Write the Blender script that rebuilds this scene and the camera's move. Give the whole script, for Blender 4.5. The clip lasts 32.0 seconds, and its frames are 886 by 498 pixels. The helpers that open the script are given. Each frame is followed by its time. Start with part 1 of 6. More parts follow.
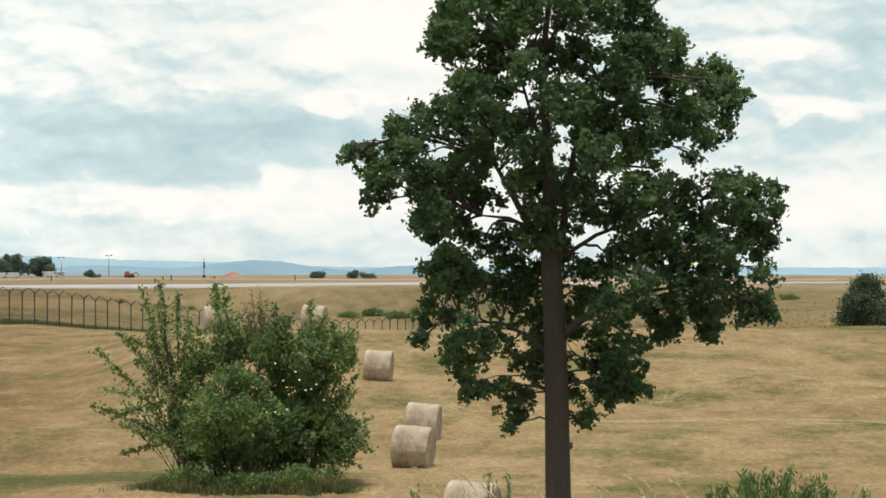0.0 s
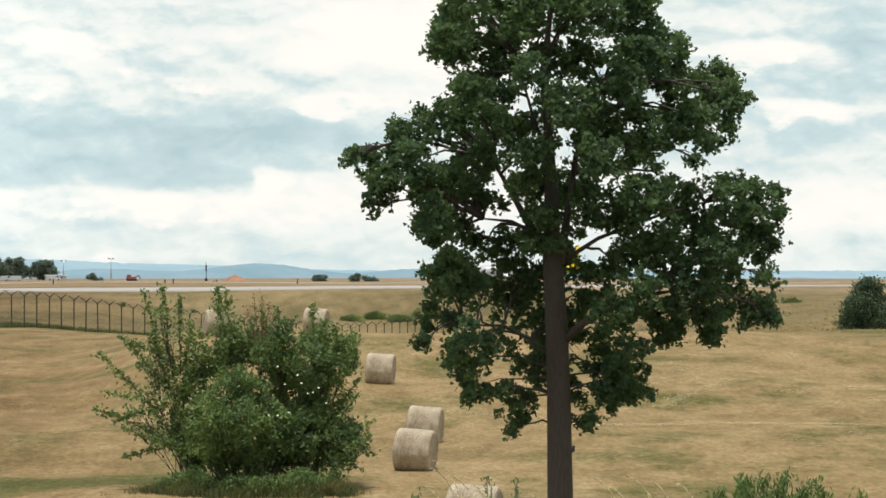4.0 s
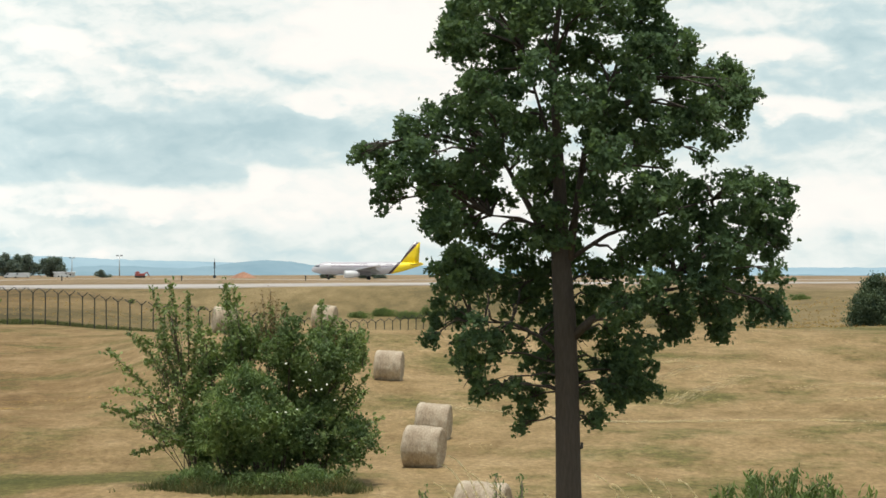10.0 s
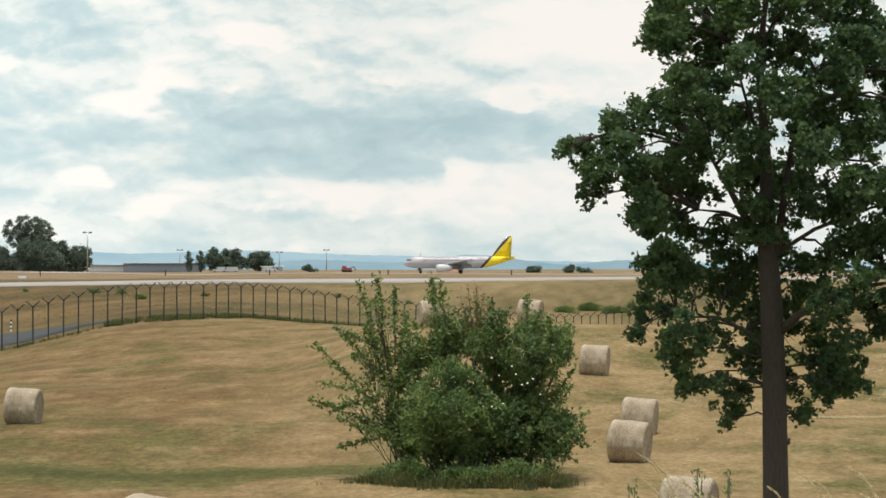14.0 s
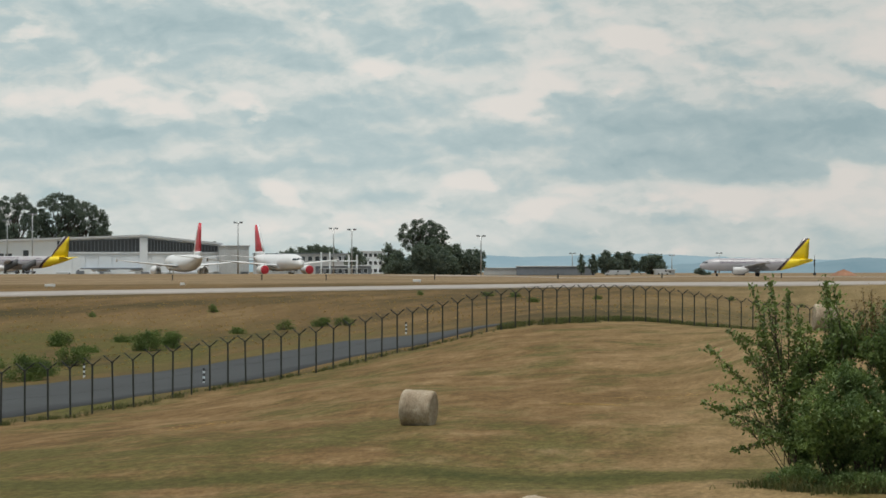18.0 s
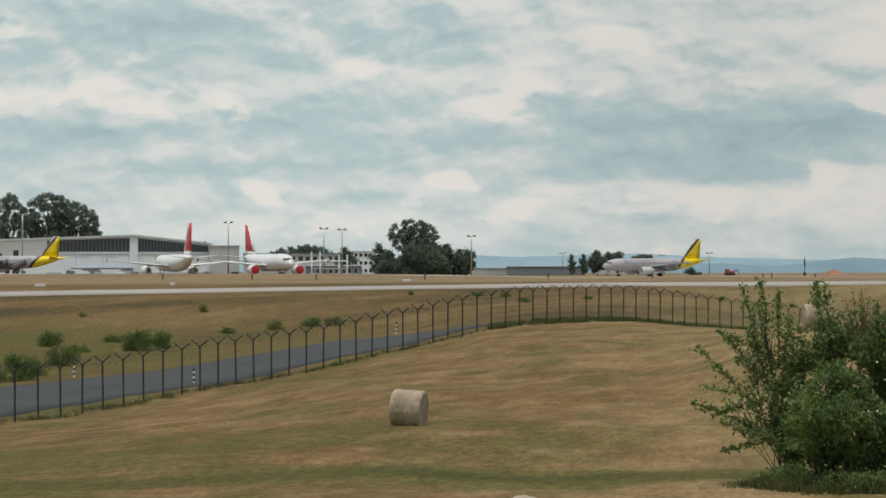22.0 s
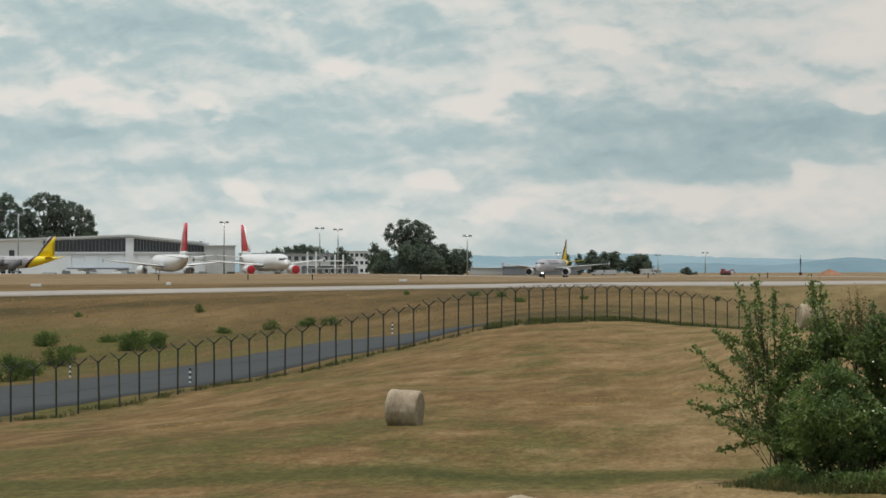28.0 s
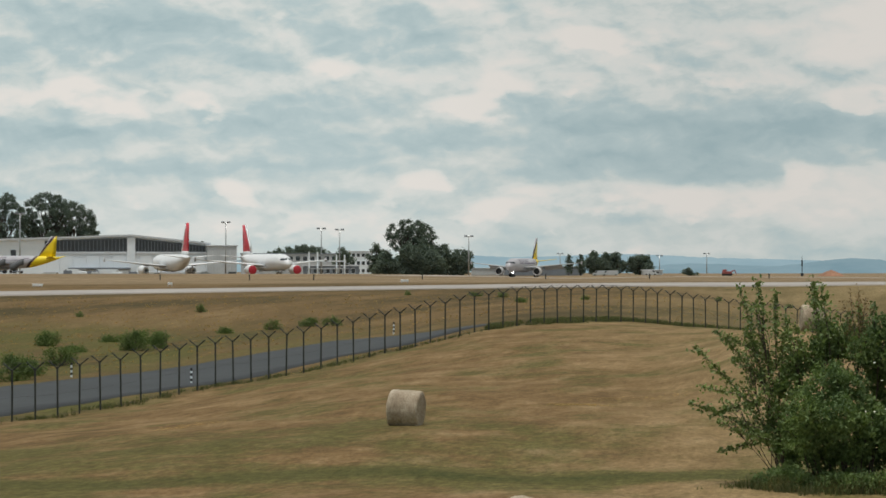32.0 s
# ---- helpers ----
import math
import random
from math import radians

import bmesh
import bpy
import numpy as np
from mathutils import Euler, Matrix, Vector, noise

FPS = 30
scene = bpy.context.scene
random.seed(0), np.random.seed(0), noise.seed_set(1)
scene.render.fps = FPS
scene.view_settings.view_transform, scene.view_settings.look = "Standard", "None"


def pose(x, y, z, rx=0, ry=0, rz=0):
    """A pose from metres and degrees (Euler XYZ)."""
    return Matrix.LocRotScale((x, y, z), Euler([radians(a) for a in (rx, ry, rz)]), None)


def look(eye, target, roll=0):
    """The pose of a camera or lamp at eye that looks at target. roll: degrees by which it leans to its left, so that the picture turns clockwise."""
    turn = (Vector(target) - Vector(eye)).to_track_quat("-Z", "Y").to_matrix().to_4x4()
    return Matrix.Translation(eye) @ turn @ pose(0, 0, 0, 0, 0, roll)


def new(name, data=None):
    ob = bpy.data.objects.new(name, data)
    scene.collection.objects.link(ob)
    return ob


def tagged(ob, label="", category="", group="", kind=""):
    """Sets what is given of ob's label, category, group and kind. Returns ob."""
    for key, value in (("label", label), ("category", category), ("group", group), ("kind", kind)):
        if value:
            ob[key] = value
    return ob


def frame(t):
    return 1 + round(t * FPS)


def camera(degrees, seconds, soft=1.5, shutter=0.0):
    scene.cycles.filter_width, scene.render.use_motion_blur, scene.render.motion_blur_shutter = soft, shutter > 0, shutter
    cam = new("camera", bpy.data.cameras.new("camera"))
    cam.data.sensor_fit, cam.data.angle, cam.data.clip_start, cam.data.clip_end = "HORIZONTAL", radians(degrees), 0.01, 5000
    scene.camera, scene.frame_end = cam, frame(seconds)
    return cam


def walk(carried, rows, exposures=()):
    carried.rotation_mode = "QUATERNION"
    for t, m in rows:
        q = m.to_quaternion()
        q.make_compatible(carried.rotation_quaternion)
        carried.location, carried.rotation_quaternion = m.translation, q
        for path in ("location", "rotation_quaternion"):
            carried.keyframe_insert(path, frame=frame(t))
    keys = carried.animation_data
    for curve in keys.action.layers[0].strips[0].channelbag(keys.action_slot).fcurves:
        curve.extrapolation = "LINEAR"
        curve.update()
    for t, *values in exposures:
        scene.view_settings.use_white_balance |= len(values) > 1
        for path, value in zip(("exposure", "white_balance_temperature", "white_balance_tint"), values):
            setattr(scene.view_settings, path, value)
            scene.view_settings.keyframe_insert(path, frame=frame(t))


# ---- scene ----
cam = camera(17.822, 32.0, soft=1.6)
EYE = 10.0  # height of the lens over the datum


def aim(yaw, tilt, roll):
    """The pose of a camera standing at the origin: degrees to the left of north, upwards, and of lean."""
    return Matrix.Translation((0, 0, EYE)) @ Euler((0, 0, radians(yaw))).to_matrix().to_4x4() @ Euler((radians(90 + tilt), 0, 0)).to_matrix().to_4x4() @ Euler((0, 0, radians(roll))).to_matrix().to_4x4()


PATH = [
    (0, -2.594, 0.332, 0.023), (0.5, -2.597, 0.324, 0.028), (1, -2.559, 0.351, 0.008), (1.5, -2.555, 0.337, 0.017),
    (2, -2.569, 0.338, 0.022), (2.5, -2.557, 0.354, 0.013), (3, -2.567, 0.349, -0.010), (3.5, -2.559, 0.387, 0.008),
    (5.5, -2.542, 0.405, 0.013), (6, -2.568, 0.389, 0.023), (6.5, -2.562, 0.419, -0.000), (7, -2.486, 0.389, 0.015),
    (7.5, -2.567, 0.401, 0.037), (8, -2.580, 0.424, -0.042), (8.5, -2.493, 0.460, -0.033), (9, -2.445, 0.394, -0.027),
    (9.5, -2.439, 0.362, -0.016), (10, -2.382, 0.334, 0.011), (10.5, -2.399, 0.320, 0.032), (11, -2.351, 0.351, 0.003),
    (11.5, -2.188, 0.282, 0.012), (12, -1.970, 0.289, 0.038), (12.5, -0.749, 0.284, 0.013), (13, -0.000, 0.335, 0.007),
    (13.5, 0.548, 0.272, 0.009), (14, 1.788, 0.219, 0.019), (14.5, 3.362, 0.231, -0.027), (15, 5.108, 0.251, -0.017),
    (15.5, 6.765, 0.255, -0.018), (16, 8.250, 0.262, 0.000), (16.5, 9.300, 0.270, 0.000), (17, 9.830, 0.280, -0.010),
    (17.5, 9.871, 0.284, -0.029), (18, 9.731, 0.284, -0.024), (18.5, 9.658, 0.286, 0.014), (19, 9.607, 0.282, -0.033),
    (19.5, 9.593, 0.266, -0.064), (20, 9.574, 0.283, -0.010), (20.5, 9.549, 0.284, 0.016), (21, 9.521, 0.286, -0.039),
    (21.5, 9.524, 0.279, -0.002), (22, 9.535, 0.283, -0.016), (22.5, 9.521, 0.283, -0.006), (23, 9.504, 0.282, -0.018),
    (23.5, 9.511, 0.272, -0.031), (24, 9.504, 0.282, -0.025), (24.5, 9.455, 0.285, -0.039), (25, 9.486, 0.282, -0.018),
    (25.5, 9.466, 0.268, 0.030), (27.5, 9.483, 0.270, 0.045), (28, 9.452, 0.280, -0.035), (28.5, 9.463, 0.276, 0.018),
    (29, 9.465, 0.287, 0.018), (29.5, 9.461, 0.268, 0.027), (30, 9.434, 0.269, -0.046), (30.5, 9.466, 0.284, 0.065),
    (31, 9.469, 0.284, -0.029), (31.5, 9.465, 0.287, 0.018), (32, 9.483, 0.287, 0.045),
]
walk(cam, [(t, aim(a, b, c)) for t, a, b, c in PATH],
     exposures=[(0, 0.1), (12, 0.1), (13, 0.1), (14, -0.03), (15.5, -0.32), (17.5, -0.53), (32, -0.53)])

# ---- sky and sun ----
SUN_UP, SUN_LEFT = 77, 165  # degrees over the horizon, degrees left of north


def math_node(nt, op, a, b=None, c=None):
    n = nt.nodes.new("ShaderNodeMath")
    n.operation = op
    for i, v in enumerate((a, b, c)):
        if v is None:
            continue
        if isinstance(v, (int, float)):
            n.inputs[i].default_value = v
        else:
            nt.links.new(v, n.inputs[i])
    return n.outputs[0]


# banks of cloud (plus) and blue-grey gaps (minus): bearing, height, half widths in degrees, weight
HEADS_WEST = [(11.33, 4.96, 0.52, 0.21, 0.70), (10.93, 4.53, 0.52, 0.23, 0.35), (4.97, 4.55, 0.52, 0.25, 0.80), (10.18, 3.98, 0.69, 0.25, 0.60), (6.86, 3.62, 0.57, 0.44, 0.90),
    (7.78, 3.22, 0.80, 0.25, 0.60), (15.31, 3.56, 0.52, 0.25, 0.80), (14.63, 3.10, 0.57, 0.21, 0.80), (14.06, 2.87, 0.34, 0.14, 0.50), (13.04, 3.27, 0.69, 0.25, 0.80),
    (12.47, 2.91, 0.34, 0.16, 0.60), (5.37, 3.67, 0.69, 0.32, 0.60), (2.30, 3.73, 1.03, 0.29, 0.40), (17.28, 4.87, 0.46, 0.34, 0.60), (17.00, 3.50, 0.92, 0.40, 0.50),
    (8.41, 1.73, 0.48, 0.23, 0.80), (12.24, 1.44, 0.40, 0.28, 0.70), (0.61, 1.90, 0.40, 0.25, 0.60), (6.63, 1.19, 0.69, 0.14, 0.50)]
BASES_WEST = [(16.10, 4.36, 2.64, 0.46, -0.45), (12.58, 4.36, 1.38, 0.40, -0.35), (0.72, 4.76, 1.83, 0.52, -0.35), (9.04, 4.53, 1.26, 0.40, -0.30),
    (16.32, 2.65, 3.44, 0.25, -0.50), (13.72, 1.90, 2.52, 0.16, -0.50), (11.10, 2.59, 1.60, 0.46, -0.45), (3.21, 2.65, 4.35, 0.57, -0.65), (5.49, 1.90, 1.83, 0.25, -0.40),
    (2.08, 1.70, 2.52, 0.16, -0.50), (13.72, 4.87, 1.38, 0.46, -0.30), (2.53, 4.59, 1.38, 0.34, -0.30), (8.35, 4.64, 1.38, 0.29, -0.25), (16.77, 2.13, 1.38, 0.29, -0.30),
    (8.92, 2.42, 1.38, 0.23, -0.35), (3.21, 3.96, 0.92, 0.34, 0.35), (9.27, 3.73, 0.92, 0.34, 0.40), (14.18, 3.45, 0.46, 0.16, 0.50)]
BANKS_EAST = [(4.85, 4.42, 1.49, 0.40, 0.40), (-0.38, 3.34, 0.80, 0.34, 0.70), (-0.96, 4.71, 1.83, 0.69, 0.60), (-3.13, 4.25, 1.38, 1.38, 0.60), (-8.95, 4.37, 1.03, 0.44, 0.80),
    (-10.08, 3.22, 1.26, 0.32, 0.70), (0.87, 1.74, 0.29, 0.25, 0.50), (-0.50, 1.85, 0.57, 0.23, 0.40), (4.62, 1.45, 1.83, 0.23, 0.30), (1.79, 1.39, 2.29, 0.46, 0.40),
    (-10.53, 1.28, 1.38, 0.69, 0.35), (0.87, 2.08, 2.29, 0.30, -0.40), (0.64, 2.71, 1.60, 0.30, -0.40), (-9.63, 2.65, 1.38, 0.25, -0.45), (-11.09, 4.37, 0.69, 0.92, -0.50),
    (-9.06, 3.68, 1.49, 0.14, -0.35), (0.87, 2.94, 1.49, 0.23, -0.30)]


# wide soft veils
VEILS = [(8.5, 0.9, 7.0, 0.5, 0.32), (8.0, 4.4, 6.0, 0.9, 0.06), (-2.5, 1.35, 4.2, 0.65, 0.55), (-10.0, 1.2, 3.5, 0.6, 0.3), (-1.0, 4.6, 3.5, 0.8, 0.35), (5.0, 5.2, 3.0, 0.7, 0.2)]


def cloud_colour(nt, direction):
    """The colour of a broken layer of cloud, from a direction: used for the sky and for the drifting bank along the horizon."""
    sep = nt.nodes.new("ShaderNodeSeparateXYZ")
    nt.links.new(direction, sep.inputs[0])
    x, y, z = sep.outputs
    flat = math_node(nt, "SQRT", math_node(nt, "ADD", math_node(nt, "MULTIPLY", x, x), math_node(nt, "MULTIPLY", y, y)))
    az = math_node(nt, "MULTIPLY", math_node(nt, "ARCTAN2", math_node(nt, "MULTIPLY", x, -1), y), 57.2958)
    el = math_node(nt, "MULTIPLY", math_node(nt, "ARCTAN2", z, flat), 57.2958)

    def field(su, sv, w, detail, rough, distort=0.0):
        v = nt.nodes.new("ShaderNodeCombineXYZ")
        nt.links.new(math_node(nt, "MULTIPLY", az, su), v.inputs[0])
        nt.links.new(math_node(nt, "MULTIPLY", el, sv), v.inputs[1])
        v.inputs[2].default_value = w
        n = nt.nodes.new("ShaderNodeTexNoise")
        n.inputs["Scale"].default_value = 1
        n.inputs["Detail"].default_value = detail
        n.inputs["Roughness"].default_value = rough
        n.inputs["Distortion"].default_value = distort
        nt.links.new(v.outputs[0], n.inputs["Vector"])
        return n.outputs[0]

    wide = field(0.16, 0.70, 3.1, 2, 0.5)
    mid = field(0.50, 1.05, 7.7, 4, 0.45, 0.1)
    fine = field(1.15, 2.3, 1.9, 4, 0.5)
    s = math_node(nt, "ADD", math_node(nt, "MULTIPLY", math_node(nt, "SUBTRACT", wide, 0.5), 0.3),
                  math_node(nt, "ADD", math_node(nt, "MULTIPLY", math_node(nt, "SUBTRACT", mid, 0.5), 0.5), math_node(nt, "MULTIPLY", math_node(nt, "SUBTRACT", fine, 0.5), 0.3)))
    # light from above: bright where a heap thins out upwards, grey under it
    azw = math_node(nt, "ADD", az, math_node(nt, "MULTIPLY", math_node(nt, "SUBTRACT", mid, 0.5), 1.3))
    elw = math_node(nt, "ADD", el, math_node(nt, "MULTIPLY", math_node(nt, "SUBTRACT", fine, 0.5), 0.35))

    def heaps(da, de):
        v = nt.nodes.new("ShaderNodeCombineXYZ")
        nt.links.new(math_node(nt, "MULTIPLY", math_node(nt, "ADD", azw, da), 0.8), v.inputs[0])
        nt.links.new(math_node(nt, "MULTIPLY", math_node(nt, "ADD", elw, de), 1.55), v.inputs[1])
        v.inputs[2].default_value = 12.3
        n = nt.nodes.new("ShaderNodeTexNoise")
        n.inputs["Scale"].default_value, n.inputs["Detail"].default_value, n.inputs["Roughness"].default_value = 1, 5, 0.52
        nt.links.new(v.outputs[0], n.inputs["Vector"])
        return n.outputs[0]
    relief = math_node(nt, "SUBTRACT", heaps(0.0, 0.0), heaps(-0.10, 0.17))
    calm = math_node(nt, "MINIMUM", 1.0, math_node(nt, "ADD", 0.5, math_node(nt, "MULTIPLY", el, 0.13)))  # softer towards the horizon
    s = math_node(nt, "MULTIPLY", math_node(nt, "ADD", s, math_node(nt, "MULTIPLY", relief, 2.0)), calm)
    # heaped heads of cloud
    cv = nt.nodes.new("ShaderNodeCombineXYZ")
    nt.links.new(math_node(nt, "ADD", math_node(nt, "MULTIPLY", az, 0.62), math_node(nt, "MULTIPLY", mid, 0.9)), cv.inputs[0])
    nt.links.new(math_node(nt, "ADD", math_node(nt, "MULTIPLY", el, 1.7), math_node(nt, "MULTIPLY", fine, 0.7)), cv.inputs[1])
    heap = nt.nodes.new("ShaderNodeTexVoronoi")
    heap.feature, heap.inputs["Scale"].default_value = "SMOOTH_F1", 1.0
    heap.inputs["Smoothness"].default_value = 0.35
    nt.links.new(cv.outputs[0], heap.inputs["Vector"])
    s = math_node(nt, "ADD", s, math_node(nt, "MULTIPLY", math_node(nt, "SUBTRACT", 0.42, heap.outputs["Distance"]), 0.45))
    # the banks' outlines are broken up by the same noise
    az2 = math_node(nt, "ADD", az, math_node(nt, "MULTIPLY", math_node(nt, "SUBTRACT", mid, 0.5), 1.4))
    el2 = math_node(nt, "ADD", el, math_node(nt, "MULTIPLY", math_node(nt, "SUBTRACT", fine, 0.5), 0.55))
    heads = 0.0
    for a, e, ra, re, w in HEADS_WEST + BASES_WEST + BANKS_EAST + VEILS:
        da = math_node(nt, "MULTIPLY", math_node(nt, "SUBTRACT", az2, a), 1 / ra)
        de = math_node(nt, "MULTIPLY", math_node(nt, "SUBTRACT", el2, e), 1 / re)
        q = math_node(nt, "ADD", math_node(nt, "MULTIPLY", da, da), math_node(nt, "MULTIPLY", de, de))
        lobe = math_node(nt, "MULTIPLY", math_node(nt, "EXPONENT", math_node(nt, "MULTIPLY", q, -1)), w * (1.15 if w > 0 else 0.72))
        if w > 0 and re < 0.55:
            heads = math_node(nt, "ADD", lobe, heads)
        else:
            s = math_node(nt, "ADD", s, lobe)
    # sunlit heads have crisp, curled outlines
    curl = math_node(nt, "ADD", math_node(nt, "MULTIPLY", math_node(nt, "SUBTRACT", fine, 0.5), 1.5), math_node(nt, "MULTIPLY", math_node(nt, "SUBTRACT", 0.45, heap.outputs["Distance"]), 0.5))
    crisp = nt.nodes.new("ShaderNodeMapRange")
    crisp.interpolation_type = "SMOOTHSTEP"
    crisp.inputs[1].default_value, crisp.inputs[2].default_value, crisp.inputs[3].default_value, crisp.inputs[4].default_value = 0.28, 0.72, 0.0, 0.58
    nt.links.new(math_node(nt, "ADD", heads, curl), crisp.inputs[0])
    s = math_node(nt, "ADD", s, math_node(nt, "ADD", crisp.outputs[0], math_node(nt, "MULTIPLY", heads, 0.35)))
    s = math_node(nt, "ADD", math_node(nt, "MULTIPLY", s, 0.54), 0.52)
    ramp = nt.nodes.new("ShaderNodeValToRGB")
    el_ = ramp.color_ramp.elements
    el_[0].position, el_[0].color = 0.08, (0.46, 0.605, 0.635, 1)
    el_[1].position, el_[1].color = 0.95, (0.985, 0.945, 0.885, 1)
    for p, c in ((0.38, (0.60, 0.725, 0.735, 1)), (0.52, (0.745, 0.815, 0.79, 1)), (0.60, (0.835, 0.875, 0.84, 1)), (0.78, (0.935, 0.92, 0.868, 1))):
        e = el_.new(p)
        e.color = c
    nt.links.new(s, ramp.inputs[0])
    return ramp.outputs[0]


SKY = 1.05
world = bpy.data.worlds.new("sky")
scene.world = world
world.use_nodes = True
nt = world.node_tree
nt.nodes.clear()
coord = nt.nodes.new("ShaderNodeTexCoord")
sky = nt.nodes.new("ShaderNodeTexSky")
sky.sky_type, sky.sun_disc = "NISHITA", False
sky.sun_elevation, sky.sun_rotation = radians(SUN_UP), radians(-SUN_LEFT)
blue = nt.nodes.new("ShaderNodeBackground")
blue.inputs[1].default_value = 0.05
nt.links.new(sky.outputs[0], blue.inputs[0])
veil = nt.nodes.new("ShaderNodeBackground")
veil.inputs[1].default_value = 0.9
nt.links.new(cloud_colour(nt, coord.outputs["Generated"]), veil.inputs[0])
mix = nt.nodes.new("ShaderNodeMixShader")
mix.inputs[0].default_value = 0.62
nt.links.new(blue.outputs[0], mix.inputs[1])
nt.links.new(veil.outputs[0], mix.inputs[2])
out = nt.nodes.new("ShaderNodeOutputWorld")
nt.links.new(mix.outputs[0], out.inputs[0])

sun_data = bpy.data.lights.new("sun", "SUN")
sun_data.energy, sun_data.angle, sun_data.color = 3.6, radians(10), (1.0, 0.97, 0.905)
sun = new("sun", sun_data)
sun.matrix_world = look((0, 0, 300), (300 * math.sin(radians(SUN_LEFT)) / math.tan(radians(SUN_UP)), -300 * math.cos(radians(SUN_LEFT)) / math.tan(radians(SUN_UP)), 0))


# ---- materials ----
def material(name, rough=0.8, metal=0.0):
    m = bpy.data.materials.new(name)
    m.use_nodes = True
    b = m.node_tree.nodes["Principled BSDF"]
    b.inputs["Roughness"].default_value = rough
    b.inputs["Metallic"].default_value = metal
    return m, m.node_tree, b


def rgb(c):
    return (c[0], c[1], c[2], 1)


def noise_at(nt, scale, detail=4, rough=0.55, vec=None, stretch=None, turn=0.0):
    """Noise in metres of the thing's own space."""
    if vec is None:
        vec = nt.nodes.new("ShaderNodeTexCoord").outputs["Object"]
    if stretch:
        if turn:
            mp = nt.nodes.new("ShaderNodeMapping")
            mp.inputs["Rotation"].default_value = (0, 0, turn)
            nt.links.new(vec, mp.inputs[0])
            vec = mp.outputs[0]
        mp = nt.nodes.new("ShaderNodeMapping")
        mp.inputs["Scale"].default_value = stretch
        nt.links.new(vec, mp.inputs[0])
        vec = mp.outputs[0]
    n = nt.nodes.new("ShaderNodeTexNoise")
    n.inputs["Scale"].default_value = scale
    n.inputs["Detail"].default_value = detail
    n.inputs["Roughness"].default_value = rough
    nt.links.new(vec, n.inputs["Vector"])
    return n.outputs[0]


def ramp_of(nt, fac, stops):
    r = nt.nodes.new("ShaderNodeValToRGB")
    e = r.color_ramp.elements
    e[0].position, e[0].color = stops[0][0], rgb(stops[0][1])
    e[1].position, e[1].color = stops[-1][0], rgb(stops[-1][1])
    for p, c in stops[1:-1]:
        e.new(p).color = rgb(c)
    nt.links.new(fac, r.inputs[0])
    return r.outputs[0]


def mixed(nt, fac, a, b, mode="MIX"):
    m = nt.nodes.new("ShaderNodeMix")
    m.data_type, m.blend_type = "RGBA", mode
    for v, i in ((fac, 0), (a, 6), (b, 7)):
        if isinstance(v, (int, float)):
            m.inputs[i].default_value = v
        elif isinstance(v, tuple):
            m.inputs[i].default_value = rgb(v)
        else:
            nt.links.new(v, m.inputs[i])
    return m.outputs[2]


def bump(nt, b, height, strength=0.4, distance=0.02):
    n = nt.nodes.new("ShaderNodeBump")
    n.inputs["Strength"].default_value = strength
    n.inputs["Distance"].default_value = distance
    nt.links.new(height, n.inputs["Height"])
    nt.links.new(n.outputs[0], b.inputs["Normal"])


def plain(name, c, rough=0.6, metal=0.0, scale=2.0, spread=0.18, grain=0.0):
    """A paint, metal or concrete of one colour with soiling at two scales."""
    m, nt, b = material(name, rough, metal)
    d = tuple(v * (1 - spread) for v in c)
    l = tuple(min(1, v * (1 + spread * 0.6)) for v in c)
    big = ramp_of(nt, noise_at(nt, scale, 5), [(0.3, d), (0.7, l)])
    small = ramp_of(nt, noise_at(nt, scale * 9, 3), [(0.3, (1 - spread * 0.8,) * 3), (0.7, (1 + spread * 0.3,) * 3)])
    nt.links.new(mixed(nt, 1.0, big, small, "MULTIPLY"), b.inputs["Base Color"])
    if grain:
        bump(nt, b, noise_at(nt, scale * 14, 3), 0.5, grain)
    return m


def glowing(name, c, strength):
    m, nt, b = material(name, 0.4)
    b.inputs["Base Color"].default_value = rgb(c)
    b.inputs["Emission Color"].default_value = rgb(c)
    b.inputs["Emission Strength"].default_value = strength
    return m


def leafy(name, dark, mid, light, gloss=0.45, through_light=0.25, vary=1.0):
    """Leaves: each one its own tint, some light coming through."""
    m, nt, b = material(name, gloss)
    if gloss >= 0.8:
        b.inputs["Specular IOR Level"].default_value = 0.05
    g = nt.nodes.new("ShaderNodeNewGeometry")
    col = ramp_of(nt, g.outputs["Random Per Island"], [(0.0, dark), (0.55, mid), (1.0, light)])
    patch = ramp_of(nt, noise_at(nt, 0.9, 2), [(0.35, (1 - 0.25 * vary, 1 - 0.2 * vary, 1 - 0.2 * vary)), (0.65, (1 + 0.15 * vary, 1 + 0.12 * vary, 1 - 0.05 * vary))])
    col = mixed(nt, 1.0, col, patch, "MULTIPLY")
    nt.links.new(col, b.inputs["Base Color"])
    tr = nt.nodes.new("ShaderNodeBsdfTranslucent")
    nt.links.new(mixed(nt, 1.0, col, (1.05, 1.15, 0.65), "MULTIPLY"), tr.inputs[0])
    mx = nt.nodes.new("ShaderNodeMixShader")
    mx.inputs[0].default_value = through_light
    nt.links.new(b.outputs[0], mx.inputs[1])
    nt.links.new(tr.outputs[0], mx.inputs[2])
    nt.links.new(mx.outputs[0], nt.nodes["Material Output"].inputs[0])
    return m


